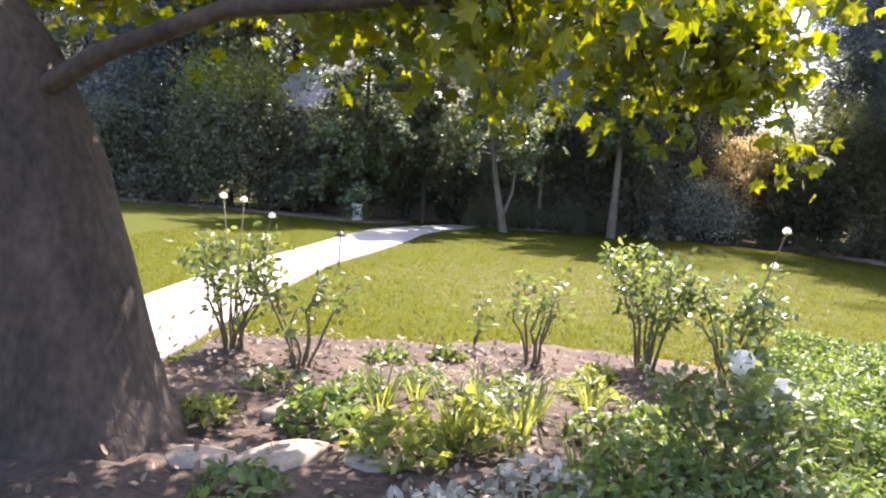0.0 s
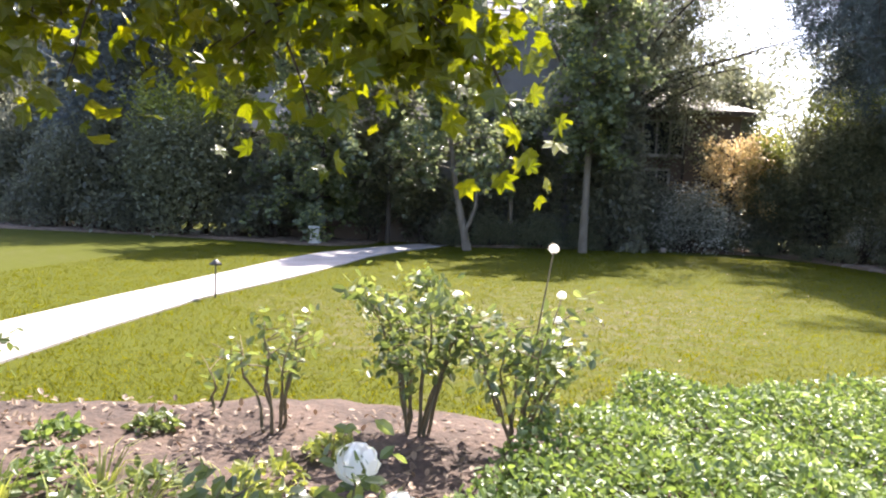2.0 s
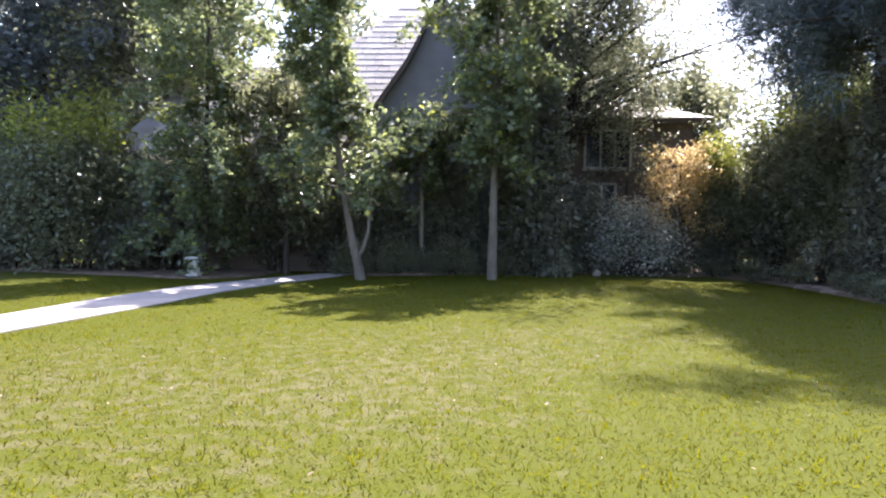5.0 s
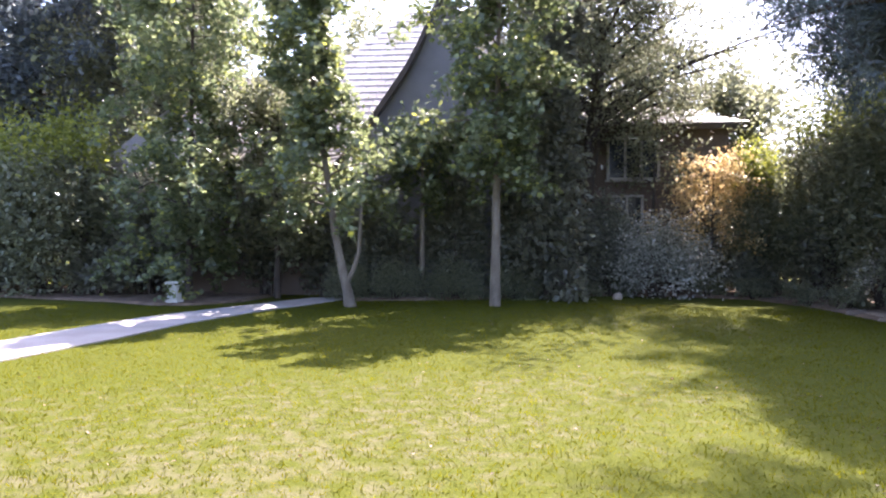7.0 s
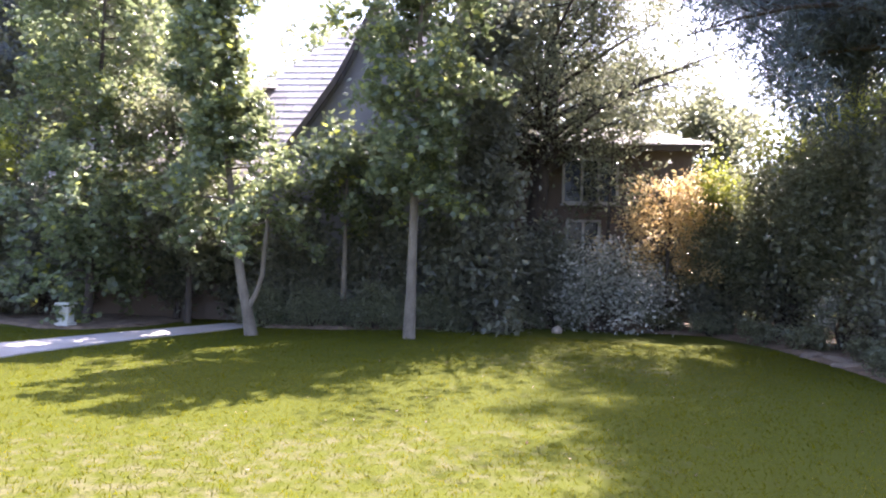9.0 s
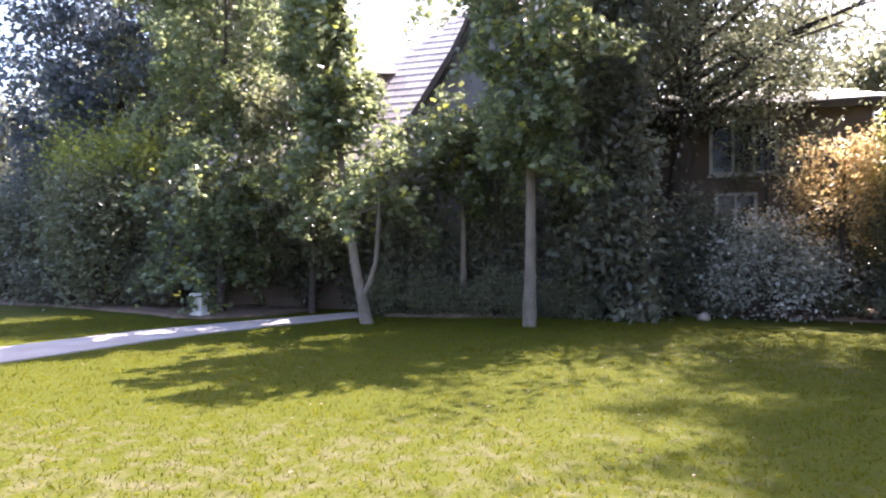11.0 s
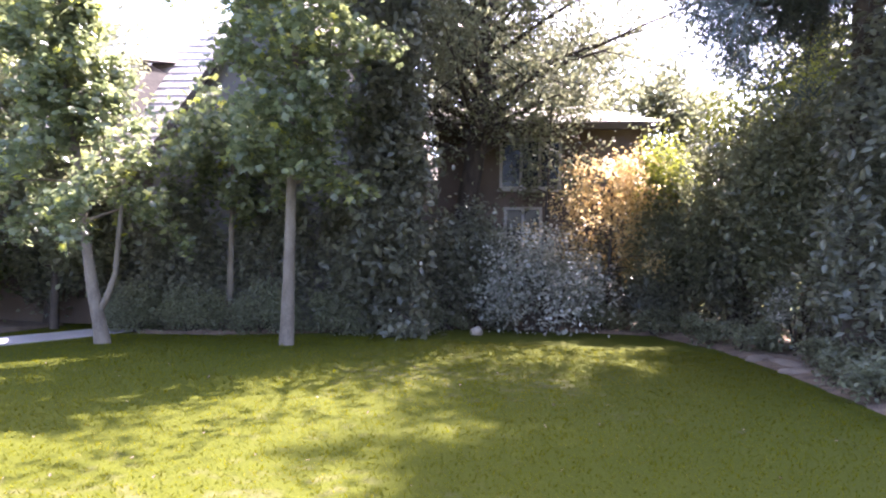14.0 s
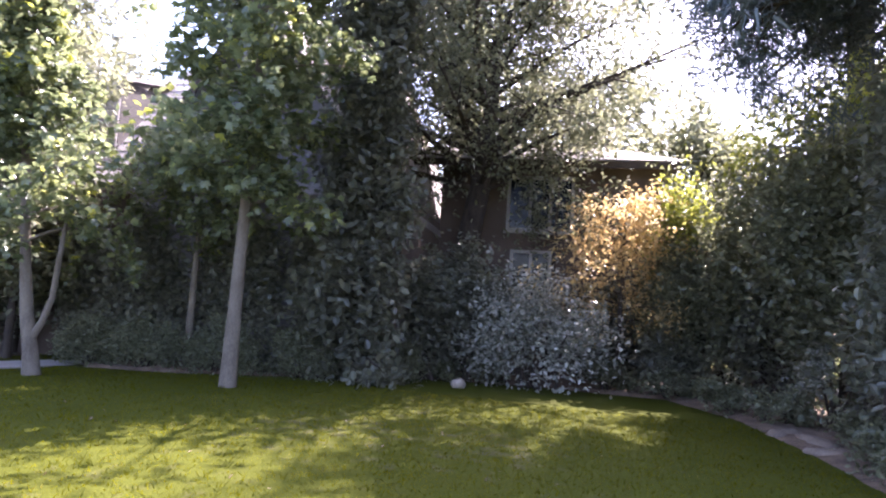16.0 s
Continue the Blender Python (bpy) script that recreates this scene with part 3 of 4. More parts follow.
tree("slim_back_tree", "slim tree standing against the house behind the hedge", 3.5, 24.2, straight(4.6), taper(0.09), M_BARK_PALE, L_GUM, 24,
     14, 2.5, 5.6, 0.9, 0.14, 60, STAR, 4, 0.5, -0.2, 0.16, 0.45, flat=0.6)
tree("spreading_oak", "large dark spreading tree with small leaves before the house", 8.2, 28.9, [(0, 0, -0.05), (0.1, 0, 1.5), (0.15, 0, 3.2), (0.4, 0, 4.8), (0.6, -0.1, 6.8), (0.7, 0, 10.8)], [0.42, 0.33, 0.30, 0.27, 0.2, 0.06], M_BARK_DARK, L_OAK, 25,
     70, 4.6, 11.7, 4.3, 0.12, 96, OVAL, 9, 0.6, -0.12, 0.3, 0.2, flat=0.7, side=(195, 0.15))
tree("dark_left_tree", "tall dark bluish-leaved tree at the garden's edge", -11.0, 28.0, straight(11.5), taper(0.25), M_BARK_DARK, L_BLUE, 26,
     40, 2.0, 12.0, 3.3, 0.22, 100, OVAL, 7, 0.5, -0.2, 0.3, 0.3)
tree("dark_back_tree", "tall dark tree rising behind the path", -6.6, 28.6, straight(11.5), taper(0.2), M_BARK_DARK, L_OAK, 27,
     44, 1.5, 12.0, 2.8, 0.2, 100, OVAL, 7, 0.5, -0.2, 0.28, 0.3)
for k, (fx, fy, fh) in enumerate(((-30, 44, 11), (-24, 41, 12), (-18, 40, 12), (-27, 37, 8), (-13, 38, 12))):
    tree("distant_tree", "dark tree far beyond the garden", fx, fy, straight(fh), taper(0.25), M_BARK_DARK, L_DARK, 40 + k,
         28, 0.8, fh, 4.2, 0.42, 70, BLADE, 7, 0.4, -0.1, 0.7, 0.3)
tree("garden_cedar", "tall dark cedar with drooping feathery branches", 15.0, 20.9, straight(15.0), taper(0.28), M_BARK_DARK, L_CEDAR, 28,
     64, 5.9, 14.5, 3.0, 0.18, 320, NEEDLE, 11, 0.10, -0.2, 0.2, 0.5, flat=0.5, profile=lambda u: 1.15 - 0.55 * u)
tree("garden_cedar", "very tall cedar with a high bare trunk behind the border", 16.8, 26.6, straight(20.0), taper(0.34), M_BARK_DARK, L_CEDAR, 33,
     48, 9.8, 19.5, 3.2, 0.30, 240, NEEDLE, 7, 0.10, -0.12, 0.24, 0.4, flat=0.6)
tree("window_tree", "slim light-leaved tree before the house window", 10.5, 28.5, straight(6.2, (0.2, 0)), taper(0.08), M_BARK_DARK, L_OAK, 36,
     16, 3.3, 6.4, 1.1, 0.13, 24, OVAL, 5, 0.4, -0.25, 0.2, 0.3, flat=0.7)
for k, (fx, fy, fh, fr) in enumerate(((12.0, 39.5, 11.0, 3.4), (15.8, 38.0, 8.9, 2.3), (7.5, 41.0, 12.5, 3.5), (21.5, 36.0, 9.5, 3.0), (-3.0, 41.0, 12.0, 3.6))):
    tree("distant_tree", "hazy green tree rising behind the house", fx, fy, straight(fh), taper(0.22), M_BARK_DARK, L_OAK, 46 + k,
         30, 2.0, fh, fr, 0.26, 60, OVAL, 6, 0.45, -0.15, 0.34, 0.3)
tree("leafy_side_tree", "dark leafy tree against the house beside the path", -0.7, 24.3, straight(6.0), taper(0.09), M_BARK_DARK, L_OAK, 30,
     30, 1.2, 6.4, 1.25, 0.16, 60, OVAL, 5, 0.45, -0.25, 0.2, 0.4, flat=0.7)
tree("golden_maple", "small golden-orange feathery-leaved tree by the house", 12.1, 27.4, straight(4.2, (0.1, 0)), taper(0.07), M_BARK_DARK, L_ORANGE, 29,
     30, 1.5, 4.5, 1.35, 0.12, 34, BLADE, 6, 0.25, -0.25, 0.14, 0.3, flat=0.85, profile=lambda u: 1.1 - 0.75 * u * u, category="small tree")

# ---- shrubs ----
shrub("variegated_shrub", "white-variegated leafy shrub in the border", 10.4, 26.1, 1.9, 0.85, 2.85, L_VARI, 31, 8000, 0.105, OVAL, lumps=34)
shrub("variegated_shrub", "small white-variegated shrub in the shaded border", 15.3, 24.0, 0.7, 0.6, 2.0, L_VARI, 32, 1500, 0.09, OVAL, lumps=14)
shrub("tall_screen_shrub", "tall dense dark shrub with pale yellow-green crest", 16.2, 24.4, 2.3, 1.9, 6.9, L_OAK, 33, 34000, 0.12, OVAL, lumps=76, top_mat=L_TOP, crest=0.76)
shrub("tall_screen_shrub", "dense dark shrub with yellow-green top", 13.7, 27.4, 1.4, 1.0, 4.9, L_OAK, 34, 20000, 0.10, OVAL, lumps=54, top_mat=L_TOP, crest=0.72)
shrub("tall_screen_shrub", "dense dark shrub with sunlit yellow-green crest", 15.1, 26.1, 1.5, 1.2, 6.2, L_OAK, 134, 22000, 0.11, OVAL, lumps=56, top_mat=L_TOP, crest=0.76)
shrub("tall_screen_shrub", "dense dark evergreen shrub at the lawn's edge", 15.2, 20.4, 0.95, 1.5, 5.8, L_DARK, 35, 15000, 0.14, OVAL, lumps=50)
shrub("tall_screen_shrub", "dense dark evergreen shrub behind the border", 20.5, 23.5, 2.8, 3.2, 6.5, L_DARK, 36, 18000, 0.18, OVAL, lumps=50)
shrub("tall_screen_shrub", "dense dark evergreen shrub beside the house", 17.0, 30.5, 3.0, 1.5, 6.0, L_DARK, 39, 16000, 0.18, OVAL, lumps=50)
tree("dark_conifer", "tall narrow very dark conifer against the house", 6.95, 24.3, straight(8.5), taper(0.15), M_BARK_DARK, L_DARK, 37,
     60, 0.3, 8.8, 0.75, 0.17, 70, OVAL, 5, 0.25, -0.3, 0.22, 0.5, category="tree", profile=lambda u: 1.0 - 0.35 * u)
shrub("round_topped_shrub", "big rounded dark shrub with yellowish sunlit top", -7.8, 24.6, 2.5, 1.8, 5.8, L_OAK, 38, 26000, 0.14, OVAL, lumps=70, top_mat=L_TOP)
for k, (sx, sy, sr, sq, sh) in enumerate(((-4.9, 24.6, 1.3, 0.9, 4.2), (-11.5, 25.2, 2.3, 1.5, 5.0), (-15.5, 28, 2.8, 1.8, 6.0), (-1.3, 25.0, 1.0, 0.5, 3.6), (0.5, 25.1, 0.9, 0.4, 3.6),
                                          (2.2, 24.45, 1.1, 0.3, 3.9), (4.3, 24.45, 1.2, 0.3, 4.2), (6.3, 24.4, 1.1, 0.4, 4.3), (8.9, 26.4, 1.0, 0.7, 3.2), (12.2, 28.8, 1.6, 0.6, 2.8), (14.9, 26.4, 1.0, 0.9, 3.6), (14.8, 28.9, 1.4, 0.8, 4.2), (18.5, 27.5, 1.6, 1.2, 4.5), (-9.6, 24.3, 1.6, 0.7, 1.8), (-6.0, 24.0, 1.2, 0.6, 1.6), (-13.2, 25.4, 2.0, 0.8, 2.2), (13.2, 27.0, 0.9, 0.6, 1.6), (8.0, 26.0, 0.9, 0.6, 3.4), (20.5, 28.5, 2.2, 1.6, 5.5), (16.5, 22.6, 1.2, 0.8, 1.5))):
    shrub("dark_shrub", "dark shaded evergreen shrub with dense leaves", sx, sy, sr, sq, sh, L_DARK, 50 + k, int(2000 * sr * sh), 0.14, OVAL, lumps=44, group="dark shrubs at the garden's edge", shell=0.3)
for k, (sx, sy, sr, sh) in enumerate(((1.5, 23.9, 0.65, 1.15), (2.9, 23.7, 0.75, 1.2), (4.4, 23.85, 0.85, 1.25), (6.0, 24.1, 0.85, 1.2), (7.4, 25.2, 0.8, 1.1))):
    shrub("box_hedge", "low rounded dark clipped hedge bush", sx, sy, sr, 0.45, sh, L_OAK, 60 + k, 7000, 0.06, OVAL, lumps=50, group="clipped hedge before the house", shell=0.6)

for k, (sx, sy, sr, sh) in enumerate(((14.35, 19.2, 0.55, 0.7), (14.5, 20.3, 0.6, 0.8), (14.9, 21.6, 0.6, 0.75), (14.3, 23.6, 0.55, 0.8), (13.7, 24.7, 0.6, 0.7), (13.0, 26.3, 0.6, 0.7), (11.9, 26.6, 0.6, 0.8), (9.2, 26.5, 0.6, 0.9), (8.3, 26.1, 0.5, 0.6), (14.6, 18.2, 0.6, 0.8))):
    shrub("border_plant", "low dark leafy plant edging the shaded border", sx, sy, sr, sr * 0.8, sh, L_OAK, 160 + k, 1500, 0.075, OVAL, lumps=20, group="low plants along the border", stems=4)

# ---- pedestal by the path ----
urn = empty("stone_pedestal", -2.83, 22.5, 0.02, "small pale cast-stone pedestal beside the path", "pedestal")
part("base", box_bm(-0.17, 0.17, -0.17, 0.17, 0, 0.10, 0.012), M_WHITE_STONE, urn)
part("shaft", box_bm(-0.135, 0.135, -0.135, 0.135, 0.10, 0.50, 0.02), M_WHITE_STONE, urn)
part("top_slab", box_bm(-0.18, 0.18, -0.18, 0.18, 0.50, 0.58, 0.02), M_WHITE_STONE, urn)

# ---- path light ----
lamp = empty("path_light", -1.62, 11.0, 0.0, "small dark metal path light on a thin stake", "garden light")
part("stake", lathe_bm([(0.012, -0.1), (0.012, 0.5)], 8), M_METAL, lamp)
part("hood", lathe_bm([(0.09, 0.49), (0.085, 0.51), (0.03, 0.56), (0.008, 0.575)], 16), M_METAL, lamp, "", True)


# ---- the plane tree over the bed ----
def plane_tree():
    rng = np.random.default_rng(71)
    thing = empty("plane_tree", -1.75, 3.65, 0.0, "old mottled-bark plane tree with star-shaped leaves over the bed", "tree")
    w = Wood()
    pts = [(0.0, 0, -0.1), (-0.03, 0, 0.12), (-0.09, 0, 0.45), (-0.18, 0, 0.9), (-0.3, 0, 1.33), (-0.5, 0, 1.8), (-0.74, 0, 2.2), (-0.95, 0, 2.7), (-1.2, 0, 3.6), (-1.4, 0, 5.0), (-1.5, 0.2, 7.0)]
    w.limb(pts, [0.54, 0.44, 0.385, 0.36, 0.345, 0.33, 0.27, 0.24, 0.21, 0.16, 0.08], 26, rng, 0.05)
    w.done("trunk", M_BARK, thing)
    mains = [
        [(-0.4, -0.1, 1.6), (0.1, -0.15, 1.92), (0.7, -0.25, 2.14), (1.5, -0.35, 2.22), (2.3, -0.3, 2.36), (3.2, -0.1, 2.58)],
        [(-0.45, 0.1, 2.3), (0.4, 0.5, 2.75), (1.2, 0.7, 2.78), (1.85, 0.75, 2.70), (2.5, 0.8, 2.52), (3.1, 0.85, 2.46), (3.8, 1.0, 2.46)],
        [(-0.5, 0.1, 2.6), (0.3, 0.9, 3.0), (1.2, 1.2, 3.1), (2.2, 1.3, 3.05), (3.2, 1.3, 2.98), (4.0, 1.3, 2.9)],
        [(-0.6, 0, 2.7), (-1.2, 0.6, 3.0), (-2.2, 1.2, 3.1), (-3.2, 1.8, 2.9)],
        [(-0.8, 0, 3.2), (0.2, -0.6, 4.0), (1.5, -1.0, 4.4), (3.0, -1.2, 4.4)],
        [(-1.0, 0, 3.8), (0.3, 0.2, 4.4), (1.8, 0.4, 4.7), (3.2, 0.4, 4.7)],
        [(-0.6, 0.1, 2.6), (-0.5, 1.0, 2.95), (-0.1, 1.5, 3.15), (0.4, 1.9, 3.15)],
        [(-1.2, 0, 3.8), (-0.3, 1.5, 4.6), (0.9, 2.9, 5.0), (2.0, 4.0, 5.1)],
        [(-1.3, 0, 4.4), (-0.9, 1.3, 5.0), (0.0, 2.5, 5.3), (0.5, 3.6, 5.3)],
        [(-1.2, 0, 4.0), (0.6, 1.0, 4.9), (2.2, 1.9, 5.2), (3.4, 2.4, 5.2)],
    ]
    twig = Wood()
    spots = []
    for k, line in enumerate(mains):
        r = 0.055 if k == 0 else 0.06
        big = Wood()
        big.limb(line, [r * (1 - 0.12 * i) for i in range(len(line))], 9, rng, 0.06)
        v = [Vector(p) for p in line]
        for j in range(14 if k == 0 else 56):
            t = (0.6 if k == 0 else 0.18) + (0.4 if k == 0 else 0.82) * rng.random()
            u = t * (len(v) - 1)
            i = min(int(u), len(v) - 2)
            p = v[i].lerp(v[i + 1], u - i)
            d = Vector(rng.normal(size=3))
            d.z = d.z * 0.5 - 0.1
            tl = bez(p, d, 0.28 + 0.4 * rng.random(), (0, 0, -0.32), 3)
            twig.limb(tl, [0.012, 0.009, 0.006, 0.003], 4)
            base = np.array([tl[1], tl[2], tl[3], tl[3]])
            spots.append(base[rng.integers(0, 4, 32)] + rng.normal(size=(32, 3)) * 0.13)
        big.done("limb", M_BARK, thing)
    tagged(twig.done("twig", M_BARK, thing), kind="stuff")
    v, f = leaves(np.concatenate(spots), 0.115, rng, STAR, 0.9, 0.35)
    tagged(mesh_from("crown", v, f, L_SYC, thing), kind="stuff")


plane_tree()


# ---- roses ----
def rose_flower(bm_v, bm_f, p, size, rng):
    """A full rose: rounded rows of overlapping petals on a ball."""
    r = size * 0.5
    for lat, count in ((-0.35, 6), (0.15, 7), (0.65, 6), (1.1, 4)):
        for k in range(count):
            a = 2 * math.pi * (k + rng.random() * 0.5) / count
            la = lat + rng.normal() * 0.08
            out = Vector((math.cos(a) * math.cos(la), math.sin(a) * math.cos(la), math.sin(la)))
            sidev = Vector((-math.sin(a), math.cos(a), 0))
            upv = out.cross(sidev)
            st = len(bm_v)
            for u, w, o in ((-0.45, 0.25, 0.8), (-0.45, -0.25, 0.8), (0.1, 0.5, 0.98), (0.1, -0.5, 0.98), (0.55, 0.3, 1.12), (0.55, -0.3, 1.12)):
                bm_v.append(tuple(p + out * (r * o) + sidev * (r * w) + upv * (r * u) + Vector((0, 0, r * 0.4))))
            bm_f += [(st, st + 1, st + 3, st + 2), (st + 2, st + 3, st + 5, st + 4)]


def rose(x, y, height, spread, canes, leaf_n, blooms, seed, label, mat=None, extra=(), bloom=0.048):
    rng = np.random.default_rng(seed)
    thing = empty("rose_bush", x, y, 0.0, label, "rose bush", "roses in the bed")
    spots, tips = [], []
    for k in range(canes):
        a = 2 * math.pi * (k + rng.random() * 0.6) / canes
        out = Vector((math.cos(a), math.sin(a), 0)) * spread * (0.4 + 0.6 * rng.random())
        h = height * (0.72 + 0.3 * rng.random())
        foot = Vector((0.04 * math.cos(a), 0.04 * math.sin(a), -0.02))
        pts = [foot, foot + out * 0.25 + Vector((0, 0, h * 0.35)), foot + out * 0.65 + Vector((rng.normal() * 0.03, rng.normal() * 0.03, h * 0.7)), foot + out + Vector((0, 0, h))]
        w = Wood()
        kink = [p + Vector((rng.normal(), rng.normal(), 0)) * 0.018 for p in (pts[0].lerp(pts[1], 0.5), pts[1].lerp(pts[2], 0.5), pts[2].lerp(pts[3], 0.5))]
        w.limb([pts[0], kink[0], pts[1], kink[1], pts[2], kink[2], pts[3]], [0.014, 0.012, 0.011, 0.010, 0.008, 0.006, 0.003], 6)
        tips.append(pts[3])
        for j in range(3):
            q = pts[2].lerp(pts[3], rng.random())
            tl = bez(q, (rng.normal(), rng.normal(), 0.6), 0.12 + 0.12 * rng.random(), (0, 0, -0.1), 2)
            w.limb(tl, [0.005, 0.004, 0.002], 4)
            spots += [tl[1], tl[2]]
        w.done("cane", M_STEM, thing)
        spots += [pts[1].lerp(pts[2], 0.7), pts[2], pts[2].lerp(pts[3], 0.5), pts[3], pts[3]]
    for ex in extra:
        top = Vector(ex)
        w = Wood()
        w.limb([Vector((0, 0, 0.2)), top * 0.5 + Vector((0, 0, 0.1)), top], [0.007, 0.006, 0.004], 5)
        w.done("cane", M_STEM, thing)
        tips.insert(0, top)
    s = np.array([tuple(p) for p in spots])
    leaf_n = int(leaf_n * 1.5)
    c = s[rng.integers(0, len(s), leaf_n)] + rng.normal(size=(leaf_n, 3)) * 0.055
    v, f = leaves(c, 0.068, rng, OVAL, 0.35, 0.45)
    tagged(mesh_from("foliage", v, f, mat or L_ROSE, thing), kind="stuff")
    for k in range(blooms):
        bv, bf = [], []
        rose_flower(bv, bf, tips[k % len(tips)] + (Vector((0, 0, 0.0)) if k < len(tips) else Vector((rng.normal() * 0.08, rng.normal() * 0.08, 0.02))), bloom, rng)
        mesh_from("bloom", bv, bf, L_PETAL, thing, "white rose bloom")
    return thing


rose(-1.55, 5.35, 0.95, 0.33, 9, 400, 5, 81, "leafy rose bush with white blooms by the path", extra=((-0.12, 0, 1.22), (0.02, 0.05, 1.2), (0.25, 0, 1.1)))
rose(-0.95, 5.05, 0.82, 0.36, 6, 100, 0, 82, "half-bare rose bush with reddish canes")
rose(0.80, 5.70, 0.78, 0.26, 6, 80, 0, 83, "thinly leaved pruned rose bush with brown canes")
rose(0.35, 5.95, 0.50, 0.12, 2, 20, 0, 84, "bare pruned rose canes")
rose(1.72, 5.62, 1.02, 0.34, 9, 520, 3, 85, "leafy rose bush with white blooms")
rose(2.32, 5.45, 0.88, 0.34, 8, 380, 4, 86, "rose bush with one tall flowering cane", extra=((0.1, -0.4, 1.3), (0.2, -0.1, 1.02)))
rose(1.50, 3.60, 0.66, 0.30, 7, 420, 2, 87, "low dark rose bush with large white blooms", bloom=0.13)


# ---- groundcover and low plants of the bed ----
def inside(px, py, outline):
    res = np.zeros(len(px), bool)
    j = len(outline) - 1
    for i in range(len(outline)):
        (xi, yi), (xj, yj) = outline[i], outline[j]
        res ^= ((yi > py) != (yj > py)) & (px < (xj - xi) * (py - yi) / (yj - yi + 1e-12) + xi)
        j = i
    return res


def groundcover(name, outline, count, height, leaf, mat, seed, label):
    rng = np.random.default_rng(seed)
    xs, ys = [p[0] for p in outline], [p[1] for p in outline]
    px, py = rng.uniform(min(xs), max(xs), count), rng.uniform(min(ys), max(ys), count)
    ok = inside(px, py, outline)
    px, py = px[ok], py[ok]
    h = np.array([height * (0.72 + 0.5 * noise.noise(Vector((a * 1.6, b * 1.6, seed)))) for a, b in zip(px, py)])
    pz = 0.05 + h * rng.random(len(px)) ** 0.45
    v, f = leaves(np.column_stack([px, py, pz]), leaf, rng, OVAL, -0.25, 0.5)
    ob = mesh_from(name, v, f, mat)
    return tagged(ob, label, "groundcover", kind="stuff")


groundcover("groundcover", [(3.2, 6.5), (2.85, 5.85), (2.3, 5.2), (1.9, 4.2), (2.6, 3.5), (3.2, 3.7), (5.3, 4.6), (6.35, 5.2), (6.4, 6.4), (5.3, 6.75)], 54000, 0.34, 0.043, L_COVER, 91,
            "dense glossy green groundcover filling the bed's end")
groundcover("groundcover", [(0.3, 2.7), (1.1, 2.6), (2.7, 3.4), (2.0, 4.4), (1.2, 4.3), (0.8, 3.6)], 7000, 0.22, 0.05, L_COVER, 92,
            "low glossy groundcover with dry leaves under it")


def clump(x, y, r, h, count, leaf, seed, label, mat, shape=OVAL):
    rng = np.random.default_rng(seed)
    thing = empty("perennial_clump", x, y, 0.04, label, "plant", "low plants in the rose bed")
    a, q = rng.uniform(0, 2 * math.pi, count), np.sqrt(rng.random(count))
    p = np.column_stack([r * q * np.cos(a), r * q * np.sin(a), h * (1 - 0.6 * q * q) * rng.random(count) ** 0.5])
    v, f = leaves(p, leaf, rng, shape, -0.2, 0.45)
    tagged(mesh_from("foliage", v, f, mat, thing), kind="stuff")
    return thing


clump(-0.62, 3.95, 0.24, 0.24, 260, 0.07, 101, "bright green low leafy perennial", L_COVER)
clump(-0.15, 3.62, 0.26, 0.28, 320, 0.07, 102, "bright green low leafy perennial", L_TOP)
clump(0.25, 3.85, 0.22, 0.30, 200, 0.08, 103, "bright green low leafy perennial", L_TOP)
clump(-0.05, 4.75, 0.2, 0.2, 160, 0.06, 104, "small green perennial in the earth bed", L_COVER)
clump(-1.0, 4.5, 0.2, 0.16, 140, 0.06, 105, "small green perennial in the earth bed", L_ROSE)
clump(0.55, 4.6, 0.22, 0.2, 160, 0.06, 106, "small green perennial in the earth bed", L_ROSE)
clump(-0.8, 3.1, 0.2, 0.16, 140, 0.06, 107, "small green perennial in the earth bed", L_COVER)
clump(0.5, 3.2, 0.3, 0.22, 240, 0.06, 108, "silvery green low perennial", L_VARI)
clump(0.05, 2.9, 0.25, 0.18, 200, 0.06, 109, "silvery green low perennial", L_VARI)

for k, (cx, cy, cr, ch) in enumerate(((-0.45, 4.45, 0.2, 0.2), (0.3, 4.35, 0.18, 0.18), (1.05, 4.75, 0.22, 0.2), (1.35, 4.1, 0.24, 0.24), (0.95, 4.05, 0.2, 0.2), (-1.25, 3.95, 0.16, 0.14), (0.95, 3.1, 0.22, 0.2), (-0.35, 2.75, 0.2, 0.16), (1.25, 5.3, 0.16, 0.14), (-0.35, 5.3, 0.17, 0.15), (0.1, 5.55, 0.14, 0.13))):
    clump(cx, cy, cr, ch, 190, 0.055, 130 + k, "low mixed green plant on the brown earth", (L_COVER, L_ROSE, L_TOP)[k % 3])


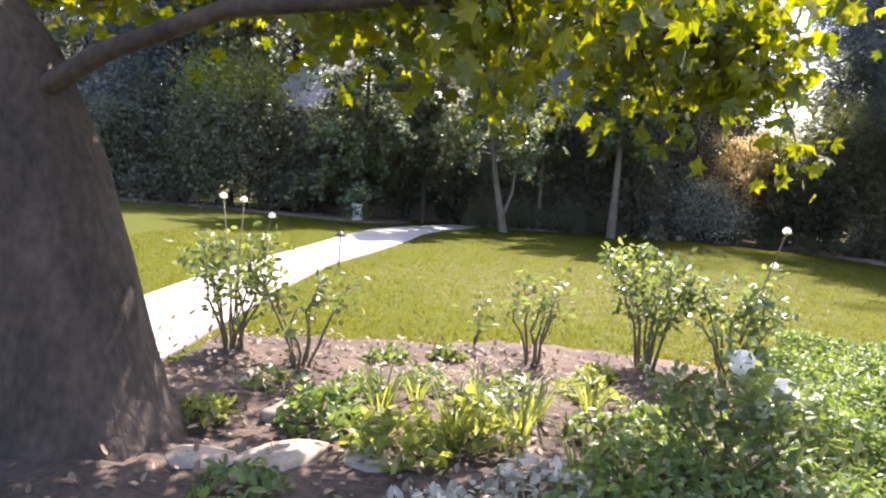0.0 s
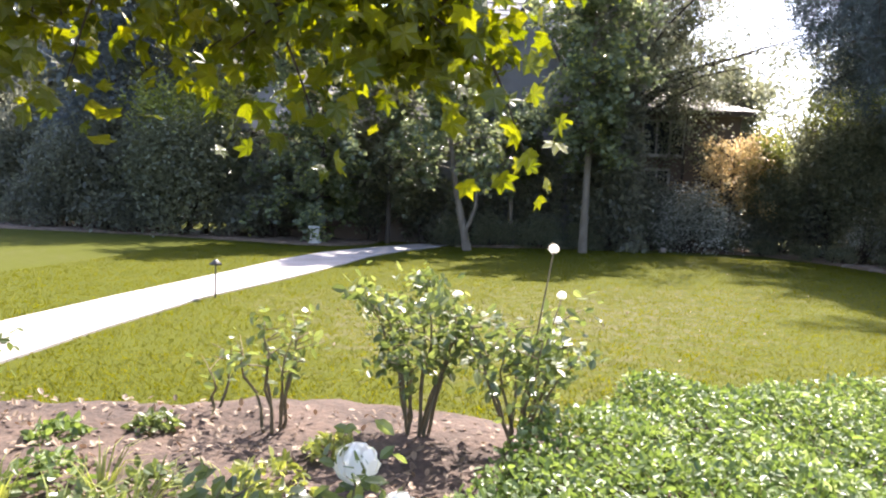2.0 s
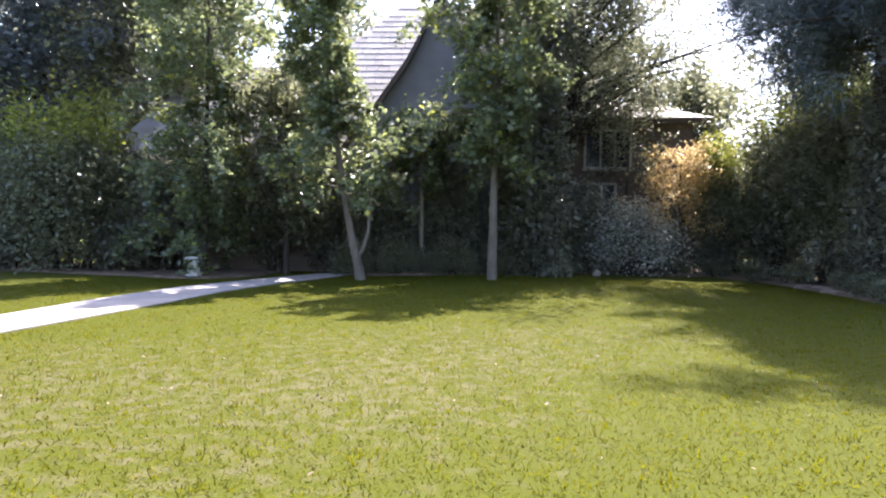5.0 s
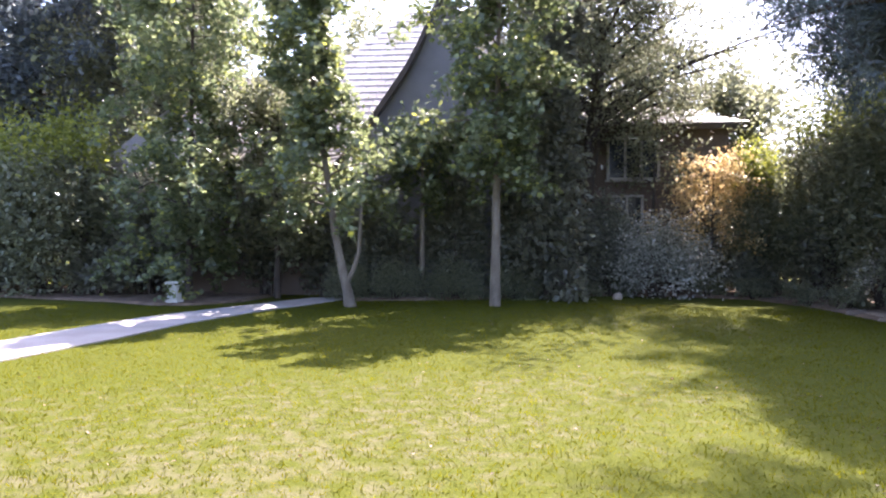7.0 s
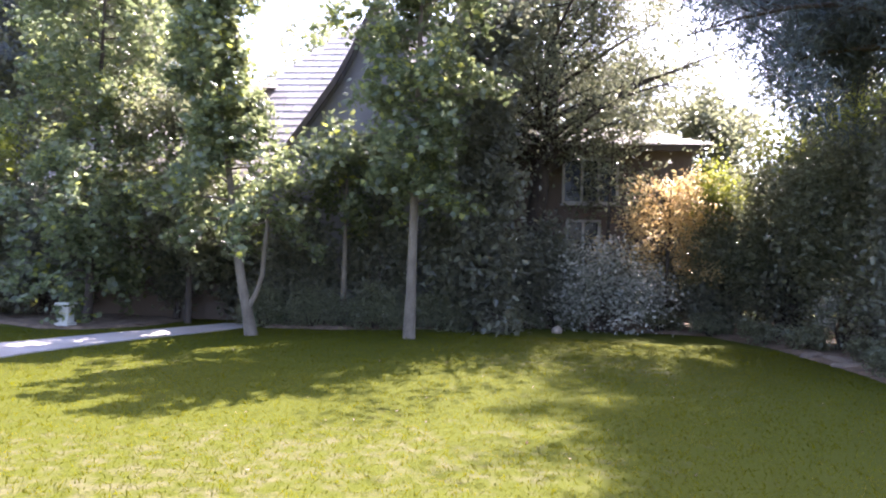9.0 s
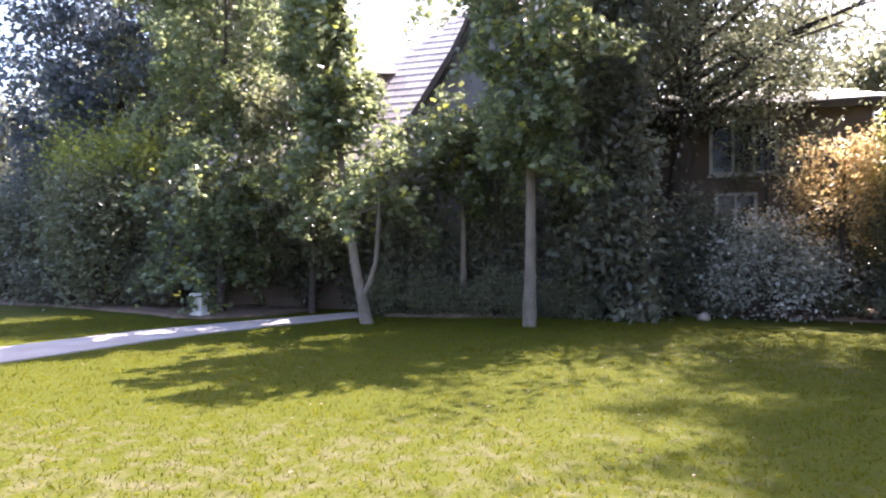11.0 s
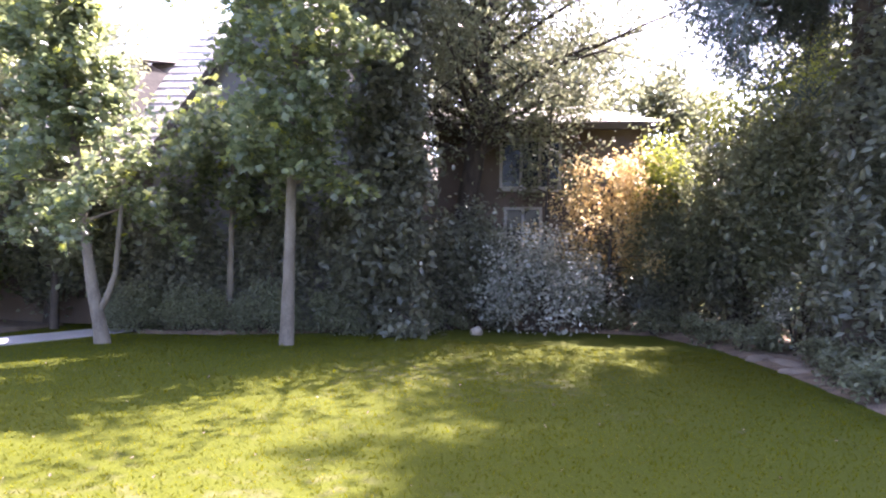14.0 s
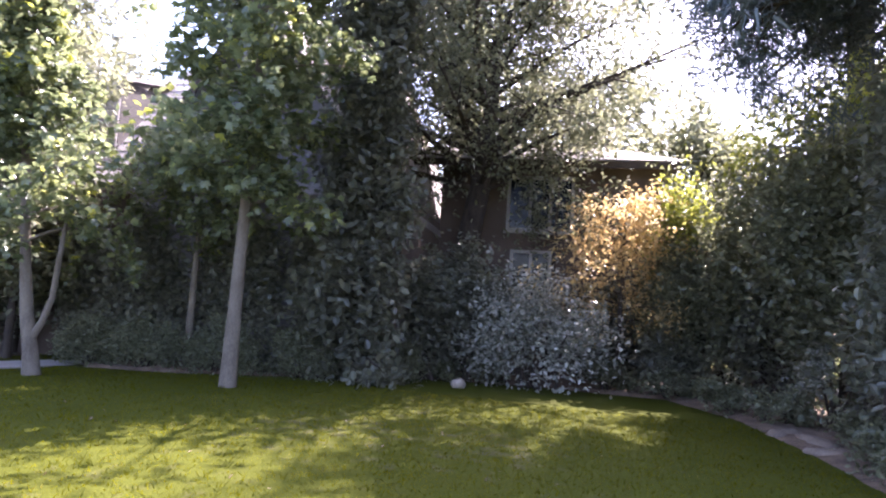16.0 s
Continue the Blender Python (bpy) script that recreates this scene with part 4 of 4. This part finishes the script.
def tuft(x, y, h, count, seed, label):
    rng = np.random.default_rng(seed)
    thing = empty("strappy_tuft", x, y, 0.03, label, "plant", "grassy tufts in the rose bed")
    v, f = [], []
    for k in range(count):
        a = rng.random() * 2 * math.pi
        out = Vector((math.cos(a), math.sin(a), 0))
        sd = Vector((-math.sin(a), math.cos(a), 0)) * 0.008
        L = h * (0.6 + 0.5 * rng.random())
        line = [out * 0.03, out * (0.03 + L * 0.15) + Vector((0, 0, L * 0.5)), out * (0.03 + L * 0.4) + Vector((0, 0, L * 0.85)), out * (0.03 + L * 0.75) + Vector((0, 0, L * 0.9))]
        st = len(v)
        for i, p in enumerate(line):
            wd = 1 - 0.28 * i
            v += [tuple(p + sd * wd), tuple(p - sd * wd)]
        f += [(st + 2 * i, st + 2 * i + 1, st + 2 * i + 3, st + 2 * i + 2) for i in range(3)]
    tagged(mesh_from("foliage", v, f, L_TOP, thing), kind="stuff")


tuft(0.12, 3.75, 0.42, 40, 111, "yellow-green strappy grass tuft")
tuft(0.5, 3.95, 0.36, 34, 112, "yellow-green strappy grass tuft")
tuft(-0.3, 4.2, 0.34, 30, 113, "yellow-green strappy grass tuft")
tuft(0.75, 3.5, 0.34, 26, 114, "yellow-green strappy grass tuft")
tuft(1.0, 4.45, 0.3, 30, 115, "pale dry strappy grass tuft")
tuft(0.3, 4.6, 0.28, 28, 116, "pale dry strappy grass tuft")
tuft(0.62, 4.25, 0.32, 30, 117, "yellow-green strappy grass tuft")
tuft(-0.1, 4.45, 0.26, 26, 118, "yellow-green strappy grass tuft")

# fallen leaves and mulch bits
rng = np.random.default_rng(121)
cnt = 2600
p = np.column_stack([rng.uniform(-2.4, 2.6, cnt), rng.uniform(2.3, 6.0, cnt), rng.uniform(0.07, 0.12, cnt)])
v, f = leaves(p, 0.05, rng, OVAL, 0.0, 0.9)
tagged(mesh_from("leaf_litter", v, f, L_DRY), "dry brown fallen leaves on the earth bed", "leaf litter", kind="stuff")


def stone(x, y, sx, sy, sz, seed, label, z=0.0, mat=M_STONE):
    bm = bmesh.new()
    bmesh.ops.create_icosphere(bm, subdivisions=2, radius=1)
    for vtx in bm.verts:
        k = 1 + 0.35 * noise.noise(vtx.co * 1.3 + Vector((seed, seed * 2, 0)))
        vtx.co = Vector((vtx.co.x * sx * k, vtx.co.y * sy * k, max(-0.4, min(0.75, vtx.co.z)) * sz * k))
    ob = part("stone", bm, mat, None, "", True)
    ob.location = (x, y, z)
    ob.rotation_euler = (0, 0, seed)
    return tagged(ob, label, "stone", "stones in the beds")


for k, (sx, sy, a, b, c) in enumerate(((-0.72, 3.45, 0.30, 0.15, 0.07), (-0.3, 3.5, 0.18, 0.13, 0.07), (-1.08, 3.4, 0.2, 0.14, 0.07), (-0.85, 4.05, 0.14, 0.1, 0.1), (-1.15, 4.55, 0.16, 0.1, 0.1))):
    stone(sx, sy, a, b, c, k + 1.0, "flat weathered stone set in the bed", 0.06)
stone(8.9, 24.75, 0.16, 0.12, 0.16, 4.0, "small pale stone at the border's edge", 0.16)
rng = np.random.default_rng(122)
cnt = 140
p = np.column_stack([rng.uniform(0, 13, cnt), rng.uniform(8, 20, cnt), np.zeros(cnt)])
p[:, 2] = lie(p[:, 0], p[:, 1]) + 0.035
v, f = leaves(p, 0.04, rng, OVAL, 0.0, 0.85)
tagged(mesh_from("fallen_leaf_scatter", v, f, L_DRY), "small dry leaves scattered on the lawn", "leaf litter", kind="stuff")
for k, (sx, sy, a, b, c) in enumerate(((14.1, 22.6, 0.35, 0.2, 0.12), (14.3, 21.9, 0.45, 0.25, 0.14), (14.25, 21.2, 0.4, 0.22, 0.12))):
    stone(sx, sy, a, b, c, k + 7.0, "flat brownish edging stone at the lawn's edge", 0.03, M_ROCK)

# distant neighbouring house
nb = empty("distant_house", -34.0, 40.0, 0.0, "low tan house far beyond the lawn", "house")
part("wall", box_bm(-5, 5, -3, 3, 0, 3.0), M_WALLTAN, nb)
part("roof", poly_bm([[(-5.5, -3.5, 3.0), (5.5, -3.5, 3.0), (5.5, 0, 4.6), (-5.5, 0, 4.6)], [(-5.5, 3.5, 3.0), (5.5, 3.5, 3.0), (5.5, 0, 4.6), (-5.5, 0, 4.6)]], 0.15), M_ROOF, nb)
part("window", box_bm(1, 2.6, -3.06, -2.99, 1.0, 2.2), M_GLASS, nb)


# ---- roof shingles ----
def shingles(roof, foot, rise_y, rise_z, left, right, row, joined, seed):
    """Overlapping shakes laid in rows up a roof that faces the lawn. left and right give the edges at a height up the slope."""
    rng = np.random.default_rng(seed)
    length = math.hypot(rise_y, rise_z)
    slope = math.atan2(rise_z, rise_y)
    meshes = []
    for wdt in (0.30, 0.42, 0.56):
        bm = box_bm(-wdt / 2 + 0.006, wdt / 2 - 0.006, -row * 0.12, row * 1.05, -0.012, 0.022)
        me = bpy.data.meshes.new("shingle")
        bm.to_mesh(me)
        bm.free()
        me.materials.append(M_SHINGLE)
        meshes.append((wdt, me))
    va, fa = [], []
    for k in range(int(length / row) - 1):
        v0 = k * row
        x = left(v0 / length) + rng.random() * 0.2
        while x < right(v0 / length):
            wdt, me = meshes[rng.integers(0, 3)]
            m = Matrix.Translation((x + wdt / 2 - HO.x, foot[0] + v0 * math.cos(slope) - HO.y, foot[1] + v0 * math.sin(slope) + 0.035)) @ Matrix.Rotation(slope - 0.05 + rng.normal() * 0.008, 4, "X")
            if joined:
                st = len(va)
                va += [tuple(m @ q.co) for q in me.vertices]
                fa += [tuple(st + i for i in p.vertices) for p in me.polygons]
            else:
                ob = new("shingle", me)
                ob.parent = roof
                ob.matrix_basis = m
            x += wdt
    if joined:
        tagged(mesh_from("shingles", va, fa, M_SHINGLE, roof), kind="stuff")


shingles(main_roof, (25.3, 3.9), 5.7, 6.5, lambda t: -3.6 + 5.6 * t, lambda t: 0.9 + 3.3 * t, 0.36, False, 201)
shingles(side_roof, (25.3, 3.9), 3.7, 3.6, lambda t: -6.0 + 1.2 * t, lambda t: -2.6 + 2.6 * t, 0.36, True, 202)
shingles(wing_roof, (29.5, 5.75), 3.5, 1.25, lambda t: 6.6, lambda t: 13.7 - 2.2 * t, 0.36, True, 203)
